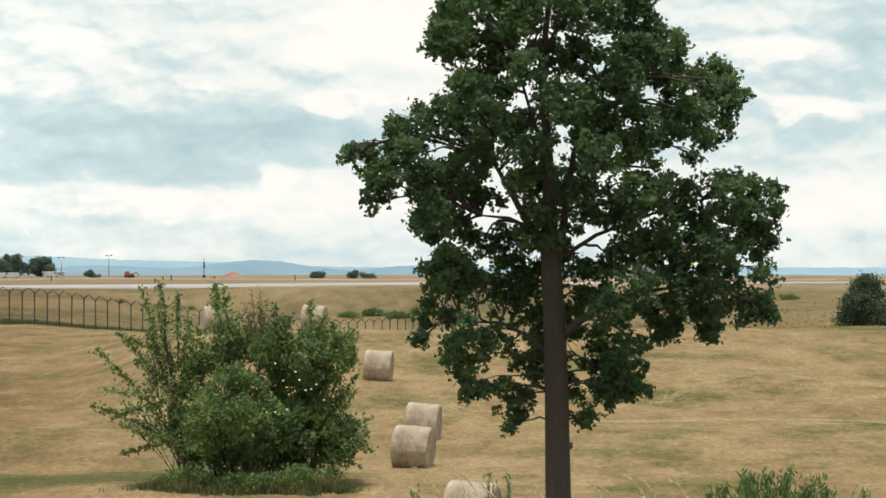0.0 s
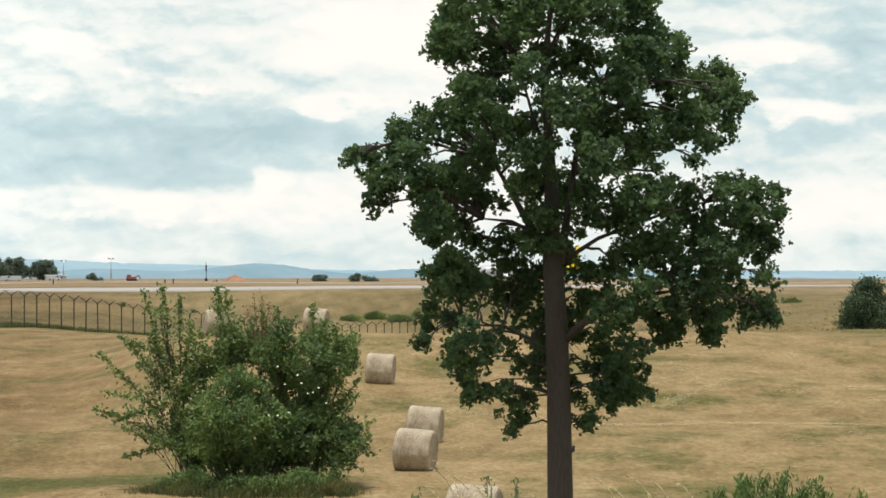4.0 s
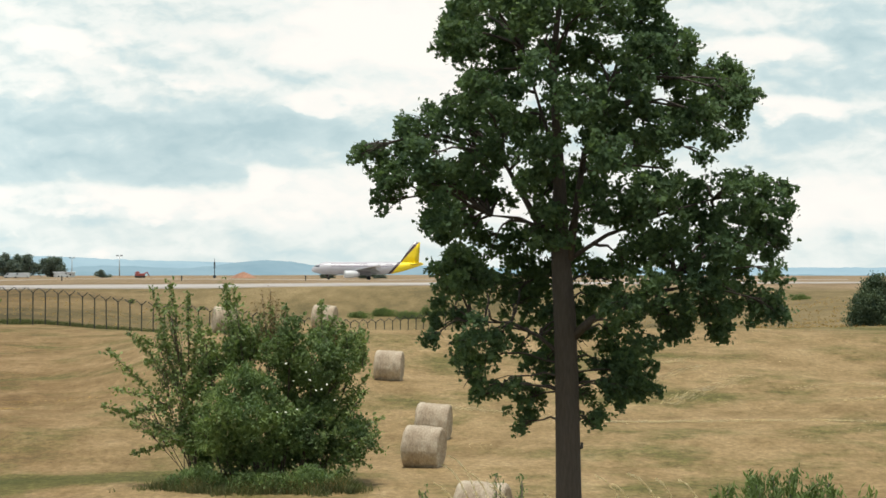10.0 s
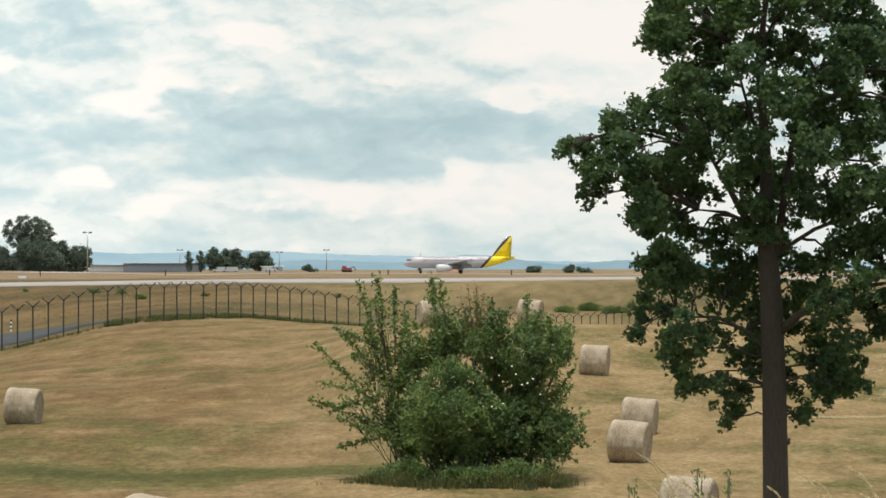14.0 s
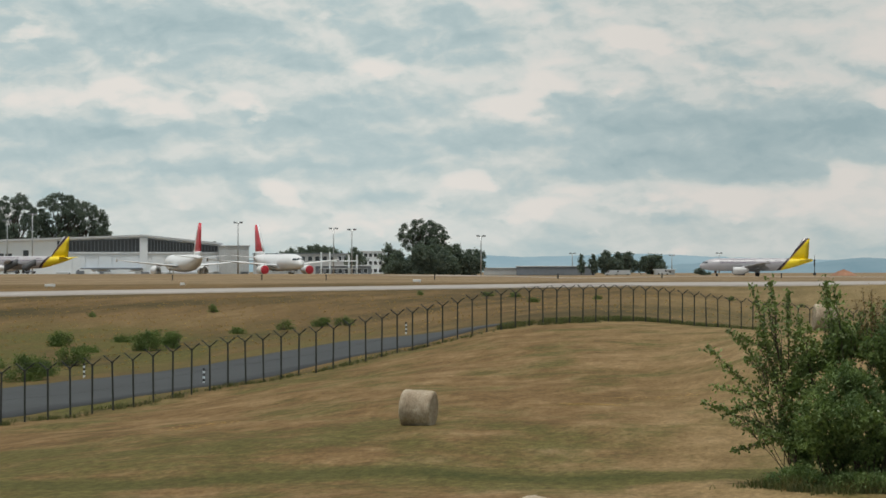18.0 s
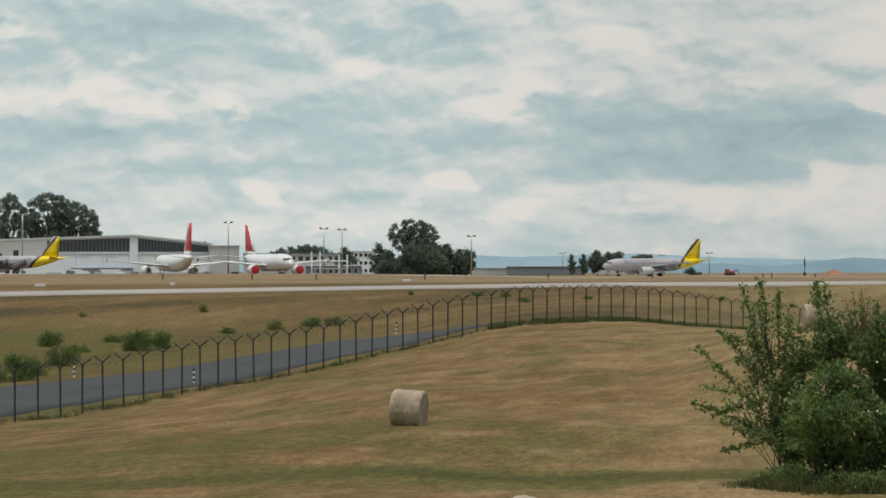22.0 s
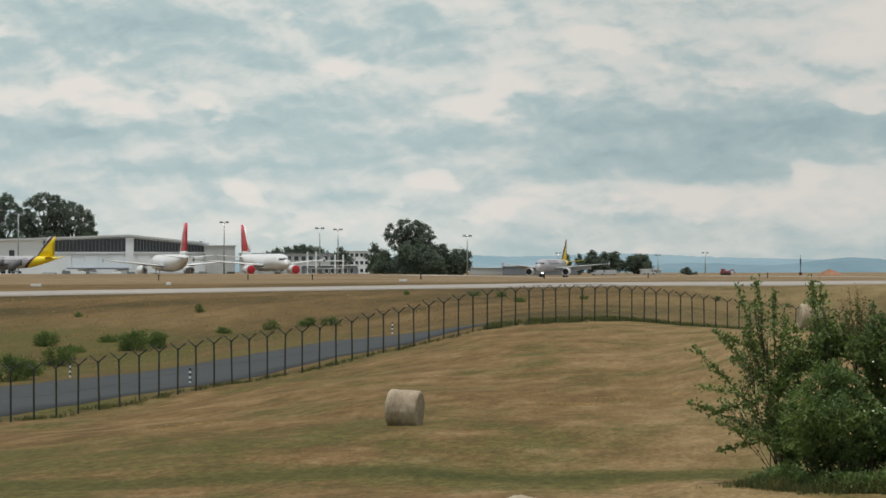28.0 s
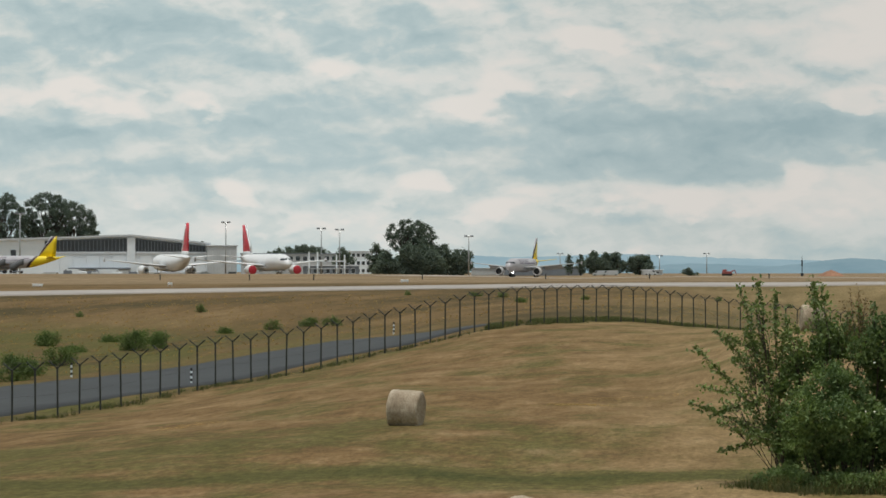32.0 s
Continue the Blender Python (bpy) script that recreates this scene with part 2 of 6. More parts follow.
def bark(name, c):
    m, nt, b = material(name, 0.9)
    groove = noise_at(nt, 9, 6, 0.65, stretch=(3.2, 3.2, 0.55))
    nt.links.new(ramp_of(nt, groove, [(0.3, tuple(v * 0.7 for v in c)), (0.6, c), (0.8, tuple(v * 1.25 for v in c))]), b.inputs["Base Color"])
    bump(nt, b, groove, 0.9, 0.03)
    return m


def make_ground():
    m, nt, b = material("dry_grassland", 0.95)
    b.inputs["Specular IOR Level"].default_value = 0.1
    at = nt.nodes.new("ShaderNodeAttribute")
    at.attribute_name = "meadow"
    meadow = at.outputs["Fac"]
    at2 = nt.nodes.new("ShaderNodeAttribute")
    at2.attribute_name = "lush"
    lush = at2.outputs["Fac"]
    # mown field: swaths of straw, green showing through
    swath = noise_at(nt, 0.9, 4, 0.6, stretch=(1.0, 0.07, 1.0), turn=0.29)
    cross = noise_at(nt, 0.5, 5, 0.62, stretch=(0.16, 1.0, 1.0), turn=-0.12)
    blotch = noise_at(nt, 0.045, 5, 0.6)
    tuft = noise_at(nt, 2.2, 5, 0.7, stretch=(1.3, 0.6, 1.0))
    mottle = noise_at(nt, 0.42, 7, 0.68, stretch=(1.2, 0.5, 1.0))
    rows = math_node(nt, "ADD", math_node(nt, "ADD", math_node(nt, "MULTIPLY", swath, 0.10), math_node(nt, "MULTIPLY", mottle, 0.56)), math_node(nt, "ADD", math_node(nt, "MULTIPLY", cross, 0.14), math_node(nt, "MULTIPLY", blotch, 0.18)))
    straw = ramp_of(nt, rows, [(0.38, (0.226, 0.151, 0.071)), (0.48, (0.312, 0.214, 0.107)), (0.56, (0.378, 0.264, 0.140)), (0.66, (0.46, 0.343, 0.200))])
    green = ramp_of(nt, tuft, [(0.3, (0.082, 0.082, 0.024)), (0.7, (0.165, 0.150, 0.050))])
    gm = nt.nodes.new("ShaderNodeMapRange")
    gm.inputs[1].default_value, gm.inputs[2].default_value, gm.inputs[3].default_value, gm.inputs[4].default_value = 0.47, 0.70, 0.0, 0.9
    nt.links.new(math_node(nt, "ADD", math_node(nt, "MULTIPLY", noise_at(nt, 0.2, 7, 0.7, stretch=(1.0, 0.6, 1.0), turn=-0.12), 1.5), math_node(nt, "SUBTRACT", math_node(nt, "MULTIPLY", lush, 0.22), 0.275)), gm.inputs[0])
    field = mixed(nt, gm.outputs[0], straw, green)
    # unmown airfield grass: browner, with green and russet patches
    wild = math_node(nt, "ADD", math_node(nt, "MULTIPLY", noise_at(nt, 0.07, 6, 0.64, stretch=(1.0, 0.22, 1), turn=0.3), 0.65), math_node(nt, "MULTIPLY", noise_at(nt, 0.5, 4, 0.6, stretch=(1.0, 0.2, 1)), 0.35))
    steppe = ramp_of(nt, wild, [(0.36, (0.062, 0.047, 0.020)), (0.46, (0.110, 0.068, 0.029)), (0.54, (0.164, 0.091, 0.039)), (0.66, (0.245, 0.152, 0.075))])
    heath = ramp_of(nt, wild, [(0.36, (0.122, 0.098, 0.046)), (0.46, (0.19, 0.143, 0.068)), (0.54, (0.25, 0.182, 0.09)), (0.66, (0.33, 0.245, 0.13))])
    at4 = nt.nodes.new("ShaderNodeAttribute")
    at4.attribute_name = "brown_tone"
    steppe = mixed(nt, math_node(nt, "MULTIPLY", at4.outputs["Fac"], 0.6), heath, steppe)
    fuzz = nt.nodes.new("ShaderNodeMapRange")
    fuzz.inputs[1].default_value, fuzz.inputs[2].default_value, fuzz.inputs[3].default_value, fuzz.inputs[4].default_value = 0.40, 0.56, 0.15, 1.0
    nt.links.new(noise_at(nt, 0.22, 6, 0.66, stretch=(1.0, 0.3, 1.0)), fuzz.inputs[0])
    steppe = mixed(nt, math_node(nt, "MULTIPLY", math_node(nt, "MULTIPLY", lush, 0.9), fuzz.outputs[0]), steppe, green)
    at3 = nt.nodes.new("ShaderNodeAttribute")
    at3.attribute_name = "brown_tone"
    # darker, browner ramp for the mown field
    brown_straw = ramp_of(nt, rows, [(0.38, (0.136, 0.085, 0.038)), (0.48, (0.226, 0.140, 0.064)), (0.56, (0.308, 0.203, 0.104)), (0.66, (0.425, 0.308, 0.18))])
    field = mixed(nt, at3.outputs["Fac"], field, mixed(nt, math_node(nt, "MULTIPLY", gm.outputs[0], 0.9), brown_straw, green))
    at5 = nt.nodes.new("ShaderNodeAttribute")
    at5.attribute_name = "parched"
    parched = ramp_of(nt, wild, [(0.36, (0.20, 0.140, 0.080)), (0.46, (0.275, 0.195, 0.118)), (0.54, (0.335, 0.240, 0.150)), (0.66, (0.42, 0.315, 0.20))])
    steppe = mixed(nt, at5.outputs["Fac"], steppe, parched)
    rank = math_node(nt, "MULTIPLY", math_node(nt, "MAXIMUM", math_node(nt, "SUBTRACT", lush, 1.0), 0.0), math_node(nt, "MINIMUM", math_node(nt, "MULTIPLY", mottle, 1.6), 1.0))
    field = mixed(nt, rank, field, (0.058, 0.070, 0.020))
    base = mixed(nt, meadow, field, steppe)
    speck = ramp_of(nt, noise_at(nt, 6.0, 3, 0.75, stretch=(1.0, 0.35, 1.0)), [(0.3, (0.72, 0.70, 0.66)), (0.7, (1.22, 1.22, 1.2))])
    base = mixed(nt, 1.0, base, speck, "MULTIPLY")
    clump = ramp_of(nt, tuft, [(0.3, (0.80, 0.80, 0.78)), (0.7, (1.12, 1.12, 1.1))])
    base = mixed(nt, 1.0, base, (0.82, 0.835, 0.84), "MULTIPLY")
    nt.links.new(mixed(nt, 1.0, base, clump, "MULTIPLY"), b.inputs["Base Color"])
    bump(nt, b, tuft, 0.6, 0.10)
    return m


M_ground = make_ground()
M_asphalt = plain("asphalt", (0.040, 0.044, 0.047), 0.85, scale=0.3, grain=0.01)
M_concrete = plain("runway_concrete", (0.385, 0.35, 0.32), 0.85, scale=0.08, grain=0.01)
M_oak = leafy("oak_leaves", (0.086, 0.130, 0.082), (0.104, 0.158, 0.091), (0.130, 0.192, 0.100), 0.85, 0.42, 1.0)
M_bush = leafy("shrub_leaves", (0.112, 0.162, 0.072), (0.152, 0.218, 0.092), (0.196, 0.268, 0.11), 0.75, 0.42, 1.2)
M_young = leafy("young_leaves", (0.13, 0.18, 0.07), (0.185, 0.245, 0.095), (0.255, 0.325, 0.13), 0.55, 0.36)
# distance haze is put into this leaf colour: paler and bluer than near leaves
M_far_hazed = leafy("hazed_far_leaves", (0.125, 0.16, 0.146), (0.155, 0.192, 0.170), (0.185, 0.225, 0.188), 0.9, 0.25, 0.6)
M_broom = leafy("broom_leaves", (0.115, 0.16, 0.068), (0.15, 0.205, 0.085), (0.2, 0.25, 0.11), 0.9, 0.35)
M_sprout = leafy("sprout_leaves", (0.115, 0.165, 0.06), (0.165, 0.225, 0.08), (0.225, 0.30, 0.105), 0.7, 0.35)
M_elder = leafy("elder_leaves", (0.125, 0.185, 0.078), (0.17, 0.243, 0.098), (0.215, 0.295, 0.12), 0.7, 0.38, 1.2)
M_russet = leafy("withered_leaves", (0.16, 0.105, 0.06), (0.24, 0.165, 0.1), (0.33, 0.24, 0.15), 0.85, 0.25)
M_blade = leafy("grass_blades", (0.082, 0.100, 0.048), (0.115, 0.130, 0.062), (0.19, 0.172, 0.096), 0.9, 0.3, 1.0)
M_straw = leafy("straw_blades", (0.40, 0.31, 0.18), (0.50, 0.40, 0.25), (0.60, 0.50, 0.34), 0.8, 0.08)
M_dry = leafy("dry_blades", (0.30, 0.19, 0.085), (0.40, 0.26, 0.12), (0.50, 0.36, 0.18), 0.9, 0.3)
M_bark = bark("oak_bark", (0.078, 0.062, 0.050))
M_twig = bark("twig_bark", (0.10, 0.08, 0.06))
M_post = plain("fence_steel", (0.045, 0.050, 0.045), 0.6, 0.4, scale=3)
M_white = plain("white_cladding", (0.84, 0.90, 0.95), 0.5, scale=0.1, spread=0.03)
M_grey = plain("grey_cladding", (0.54, 0.57, 0.59), 0.6, scale=0.2, spread=0.12)
M_slate = plain("slate_cladding", (0.20, 0.23, 0.27), 0.6, scale=0.2, spread=0.12)
M_roof = plain("roof_sheet", (0.60, 0.63, 0.66), 0.5, scale=0.2, spread=0.12)
M_dark = plain("dark_void", (0.035, 0.038, 0.04), 0.7, scale=0.5)
M_rubber = plain("rubber", (0.025, 0.025, 0.026), 0.85, scale=3)
M_pane = plain("window_glass", (0.06, 0.07, 0.08), 0.15, scale=0.3)
M_silver = plain("silver_grey_paint", (0.46, 0.445, 0.47), 0.35, scale=0.25, spread=0.06)
M_jetwhite = plain("white_aircraft_paint", (0.79, 0.80, 0.81), 0.35, scale=0.25, spread=0.06)
M_yellow = plain("yellow_paint", (0.86, 0.66, 0.02), 0.4, scale=0.3, spread=0.06)
M_maroon = plain("dark_maroon_paint", (0.055, 0.03, 0.035), 0.4, scale=0.3)
M_red = plain("red_paint", (0.54, 0.03, 0.05), 0.4, scale=0.3, spread=0.1)
M_wing = plain("mid_grey_paint", (0.42, 0.43, 0.44), 0.4, scale=0.25, spread=0.05)
M_dullred = plain("dusty_red_paint", (0.30, 0.07, 0.06), 0.7, scale=0.5, spread=0.2)
M_cream = plain("cream_petals", (0.72, 0.72, 0.58), 0.8, scale=5)
M_letter = plain("mauve_lettering", (0.15, 0.11, 0.16), 0.5, scale=0.5)
M_metal = plain("galvanised_steel", (0.42, 0.43, 0.43), 0.45, 0.7, scale=0.6)
M_soil = plain("red_brown_soil", (0.36, 0.19, 0.12), 0.95, scale=0.3, spread=0.3, grain=0.1)
M_lamp = glowing("landing_lamp", (1.0, 0.93, 0.9), 30)
M_black = plain("black_paint", (0.02, 0.02, 0.02), 0.5, scale=3)
M_canopy = plain("dark_canopy", (0.075, 0.08, 0.085), 0.6, scale=0.8)
M_plume = leafy("ripe_plumes", (0.62, 0.5, 0.32), (0.72, 0.6, 0.4), (0.8, 0.7, 0.5), 0.9, 0.05, 1.0)
M_pod = plain("pale_grey_paint", (0.60, 0.60, 0.60), 0.35, scale=0.25, spread=0.06)
M_thorn = leafy("thorn_leaves", (0.07, 0.098, 0.07), (0.095, 0.13, 0.09), (0.13, 0.17, 0.11), 0.8, 0.25)
M_finred = plain("fin_red_paint", (0.68, 0.05, 0.075), 0.4, scale=0.3, spread=0.08)


# ---- small geometry kit: everything is (vertices, faces) until it becomes a mesh ----
def joined(*pieces):
    vs, fs, n = [], [], 0
    for v, f in pieces:
        vs.extend(v)
        fs.extend([tuple(i + n for i in q) for q in f])
        n += len(v)
    return vs, fs


def block(x0, x1, y0, y1, z0, z1, bevel=0.0):
    """A box, its upright edges and rims chamfered."""
    if bevel <= 0:
        v = [(x, y, z) for z in (z0, z1) for x, y in ((x0, y0), (x1, y0), (x1, y1), (x0, y1))]
        return v, [(3, 2, 1, 0), (4, 5, 6, 7)] + [(i, (i + 1) % 4, (i + 1) % 4 + 4, i + 4) for i in range(4)]
    b = bevel

    def ring(z, k):
        return [(x0 + b + k, y0 + k, z), (x1 - b - k, y0 + k, z), (x1 - k, y0 + b + k, z), (x1 - k, y1 - b - k, z),
                (x1 - b - k, y1 - k, z), (x0 + b + k, y1 - k, z), (x0 + k, y1 - b - k, z), (x0 + k, y0 + b + k, z)]
    rings = [ring(z0, b), ring(z0 + b, 0), ring(z1 - b, 0), ring(z1, b)]
    return loft(rings)


def loft(rings, closed_ends=True):
    n = len(rings[0])
    v = [p for r in rings for p in r]
    f = []
    for k in range(len(rings) - 1):
        for i in range(n):
            j = (i + 1) % n
            f.append((k * n + i, k * n + j, (k + 1) * n + j, (k + 1) * n + i))
    if closed_ends:
        f.append(tuple(range(n - 1, -1, -1)))
        f.append(tuple((len(rings) - 1) * n + i for i in range(n)))
    return v, f


def tube(points, radii, n=8):
    """A round limb, pole or wire along points."""
    pts = [Vector(p) for p in points]
    rings = []
    side = None
    for i, p in enumerate(pts):
        d = (pts[min(i + 1, len(pts) - 1)] - pts[max(i - 1, 0)]).normalized()
        if side is None:
            side = d.cross(Vector((0, 1, 0.1))).normalized()
        side = (side - d * side.dot(d)).normalized()
        up = d.cross(side)
        r = radii[i] if isinstance(radii, (list, tuple)) else radii
        rings.append([tuple(p + (side * math.cos(2 * math.pi * k / n) + up * math.sin(2 * math.pi * k / n)) * r) for k in range(n)])
    return loft(rings)


def lathe(profile, n=20, axis="x"):
    """A turned body: profile of (along, radius)."""
    rings = []
    for a, r in profile:
        ring = []
        for k in range(n):
            c, s = r * math.cos(2 * math.pi * k / n), r * math.sin(2 * math.pi * k / n)
            ring.append({"x": (a, c, s), "y": (c, a, s), "z": (c, s, a)}[axis])
        rings.append(ring)
    return loft(rings)


def moved(piece, m):
    v, f = piece
    return [tuple(m @ Vector(p)) for p in v], f


def mesh_of(name, piece, mat, smooth=False):
    v, f = piece
    me = bpy.data.meshes.new(name)
    me.from_pydata([tuple(p) for p in v], [], f)
    me.materials.append(mat)
    if smooth:
        me.polygons.foreach_set("use_smooth", [True] * len(me.polygons))
    me.update()
    return me


def part(name, piece, mat, parent, label="", smooth=False):
    ob = new(name, mesh_of(name, piece, mat, smooth))
    ob.parent = parent
    if label:
        tagged(ob, label)
    return ob


def thing(name, m, label, category, group="", kind=""):
    ob = new(name)
    ob.matrix_world = m
    return tagged(ob, label, category, group, kind)


def solid(name, piece, mat, m, label, category, group="", kind="", smooth=False):
    ob = new(name, mesh_of(name, piece, mat, smooth))
    ob.matrix_world = m
    return tagged(ob, label, category, group, kind)


# ---- the lie of the land: how far the ground lies below the lens, by bearing and distance ----
REACH = [0, 8, 20, 50, 78, 100, 125, 150, 200, 250, 330, 400, 460, 600, 900, 960, 1200, 5000]
BEARINGS = [-14, -10, -1.5, 2.2, 4.8, 6.9, 8.6, 10.5, 14.5, 19]
FALL_EAST = [1.6, 1.9, 3.0, 6.2, 6.45, 5.8, 4.7, 3.5, 4.2, 4.3, 3.8, 3.3, 3.0, 3.3, 4.4, 4.45, 4.7, 25]
FALL_BUSH = [1.6, 1.9, 3.0, 6.2, 6.45, 5.85, 4.7, 3.5, 4.2, 4.3, 3.8, 3.3, 3.0, 3.3, 4.4, 4.45, 4.7, 25]
FALL_BALES = [1.6, 1.9, 3.0, 6.2, 6.45, 6.2, 4.9, 3.5, 5.6, 8.8, 8.3, 3.05, 2.83, 3.3, 4.55, 4.58, 4.7, 25]
FALL_BROW = [1.6, 1.9, 3.0, 6.2, 6.45, 6.1, 4.4, 3.35, 4.9, 6.9, 6.4, 3.12, 2.82, 3.3, 4.35, 4.4, 4.65, 25]
FALL_CREST = [1.6, 1.9, 3.0, 6.2, 6.45, 6.0, 5.55, 5.1, 4.58, 5.35, 4.0, 3.0, 2.76, 3.3, 4.2, 4.28, 4.6, 25]
FALL_KNOLL = [1.6, 1.9, 3.0, 6.2, 6.45, 6.0, 5.68, 5.28, 4.54, 4.6, 3.75, 3.0, 2.85, 3.4, 4.7, 4.8, 4.9, 25]
FALL_SHOULDER = [1.6, 1.9, 3.0, 6.2, 6.45, 5.97, 5.78, 5.55, 4.82, 5.0, 3.75, 3.1, 2.97, 3.5, 4.0, 4.95, 4.9, 25]
FALL_MID = [1.6, 1.9, 3.0, 6.2, 6.45, 5.95, 5.9, 5.9, 6.0, 5.9, 3.75, 3.2, 3.08, 3.6, 3.4, 5.1, 4.9, 25]
FALL_ROAD = [1.6, 1.9, 3.0, 6.2, 6.5, 6.4, 6.85, 7.3, 7.6, 6.7, 3.9, 3.42, 3.3, 3.6, 3.3, 5.1, 4.9, 25]
FALL_WEST = [1.6, 1.9, 3.0, 6.2, 6.5, 6.95, 7.7, 8.15, 8.0, 6.6, 4.15, 3.65, 3.5, 3.6, 3.3, 5.1, 4.9, 25]
FALL = np.array([FALL_EAST, FALL_BUSH, FALL_BALES, FALL_BROW, FALL_CREST, FALL_KNOLL, FALL_SHOULDER, FALL_MID, FALL_ROAD, FALL_WEST])


def eased(xs, ys, x):
    """A smooth curve through a profile (Hermite with limited slopes), ys may hold several profiles."""
    xs, ys, x = np.asarray(xs, float), np.asarray(ys, float), np.clip(np.asarray(x, float), xs[0], xs[-1])
    h = np.diff(xs)
    s = np.diff(ys, axis=-1) / h
    a, b = s[..., :-1], s[..., 1:]
    inner = np.where(a * b > 0, 2 * a * b / np.where(np.abs(a + b) > 1e-9, a + b, 1), 0)
    slope = np.concatenate([s[..., :1], inner, s[..., -1:]], axis=-1)
    i = np.clip(np.searchsorted(xs, x) - 1, 0, len(h) - 1)
    t = (x - xs[i]) / h[i]
    return ((1 + 2 * t) * (1 - t) ** 2 * ys[..., i] + t * (1 - t) ** 2 * h[i] * slope[..., i]
            + t * t * (3 - 2 * t) * ys[..., i + 1] + t * t * (t - 1) * h[i] * slope[..., i + 1])


def heights(az, dist):
    """Height of the ground at bearings (degrees left of north) and distances."""
    cols = eased(REACH, FALL, dist)
    az = np.clip(az, BEARINGS[0], BEARINGS[-1])
    b = np.array(BEARINGS, float)
    i = np.clip(np.searchsorted(b, az) - 1, 0, len(b) - 2)
    t = (az - b[i]) / (b[i + 1] - b[i])
    k = np.arange(len(az))
    p0, p1 = cols[np.maximum(i - 1, 0), k], cols[i, k]
    p2, p3 = cols[i + 1, k], cols[np.minimum(i + 2, len(b) - 1), k]
    sp = (b[i + 1] - b[i])
    m1 = (p2 - p0) / (b[i + 1] - b[np.maximum(i - 1, 0)]) * sp
    m2 = (p3 - p1) / (b[np.minimum(i + 2, len(b) - 1)] - b[i]) * sp
    drop = ((1 + 2 * t) * (1 - t) ** 2 * p1 + t * (1 - t) ** 2 * m1 + t * t * (3 - 2 * t) * p2 + t * t * (t - 1) * m2)
    x, y = -np.sin(np.radians(az)) * dist, np.cos(np.radians(az)) * dist
    rough = 0.05 * np.sin(x * 0.31 + 0.17 * y) + 0.05 * np.sin(y * 0.23 - 0.2 * x + 1.0) + 0.025 * np.sin(x * 0.83 + y * 0.61)
    return EYE - drop + rough * np.clip((dist - 40) / 40, 0, 1) * np.clip((260 - dist) / 80, 0, 1)


def ground_z(x, y):
    return float(heights(np.array([math.degrees(math.atan2(-x, y))]), np.array([math.hypot(x, y)]))[0])


def spot(az, dist, lift=0.0):
    """The point of the ground at a bearing and a distance."""
    x, y = -math.sin(radians(az)) * dist, math.cos(radians(az)) * dist
    return Vector((x, y, ground_z(x, y) + lift))


def stand(az, dist, turn=0.0, lift=0.0):
    """A pose on the ground; with turn 0 the thing's -y faces the lens."""
    p = spot(az, dist, lift)
    return pose(p.x, p.y, p.z, 0, 0, az + turn)


# line of the boundary fence: bearing, distance
FENCE = [(23, 122), (18.5, 140), (14.0, 165), (11.7, 180), (9.4, 197), (6.9, 217.5), (4.85, 236.5), (2.5, 260), (-0.5, 294), (-3.2, 336)]


def fence_reach(az):
    a = np.array([f[0] for f in FENCE][::-1], float)
    d = np.array([f[1] for f in FENCE][::-1], float)
    r = np.interp(az, a, d)
    # east of the bales the mown field ends at its crest
    t = np.clip((2.0 - az) / 2.5, 0, 1)
    return r * (1 - t) + 158 * t


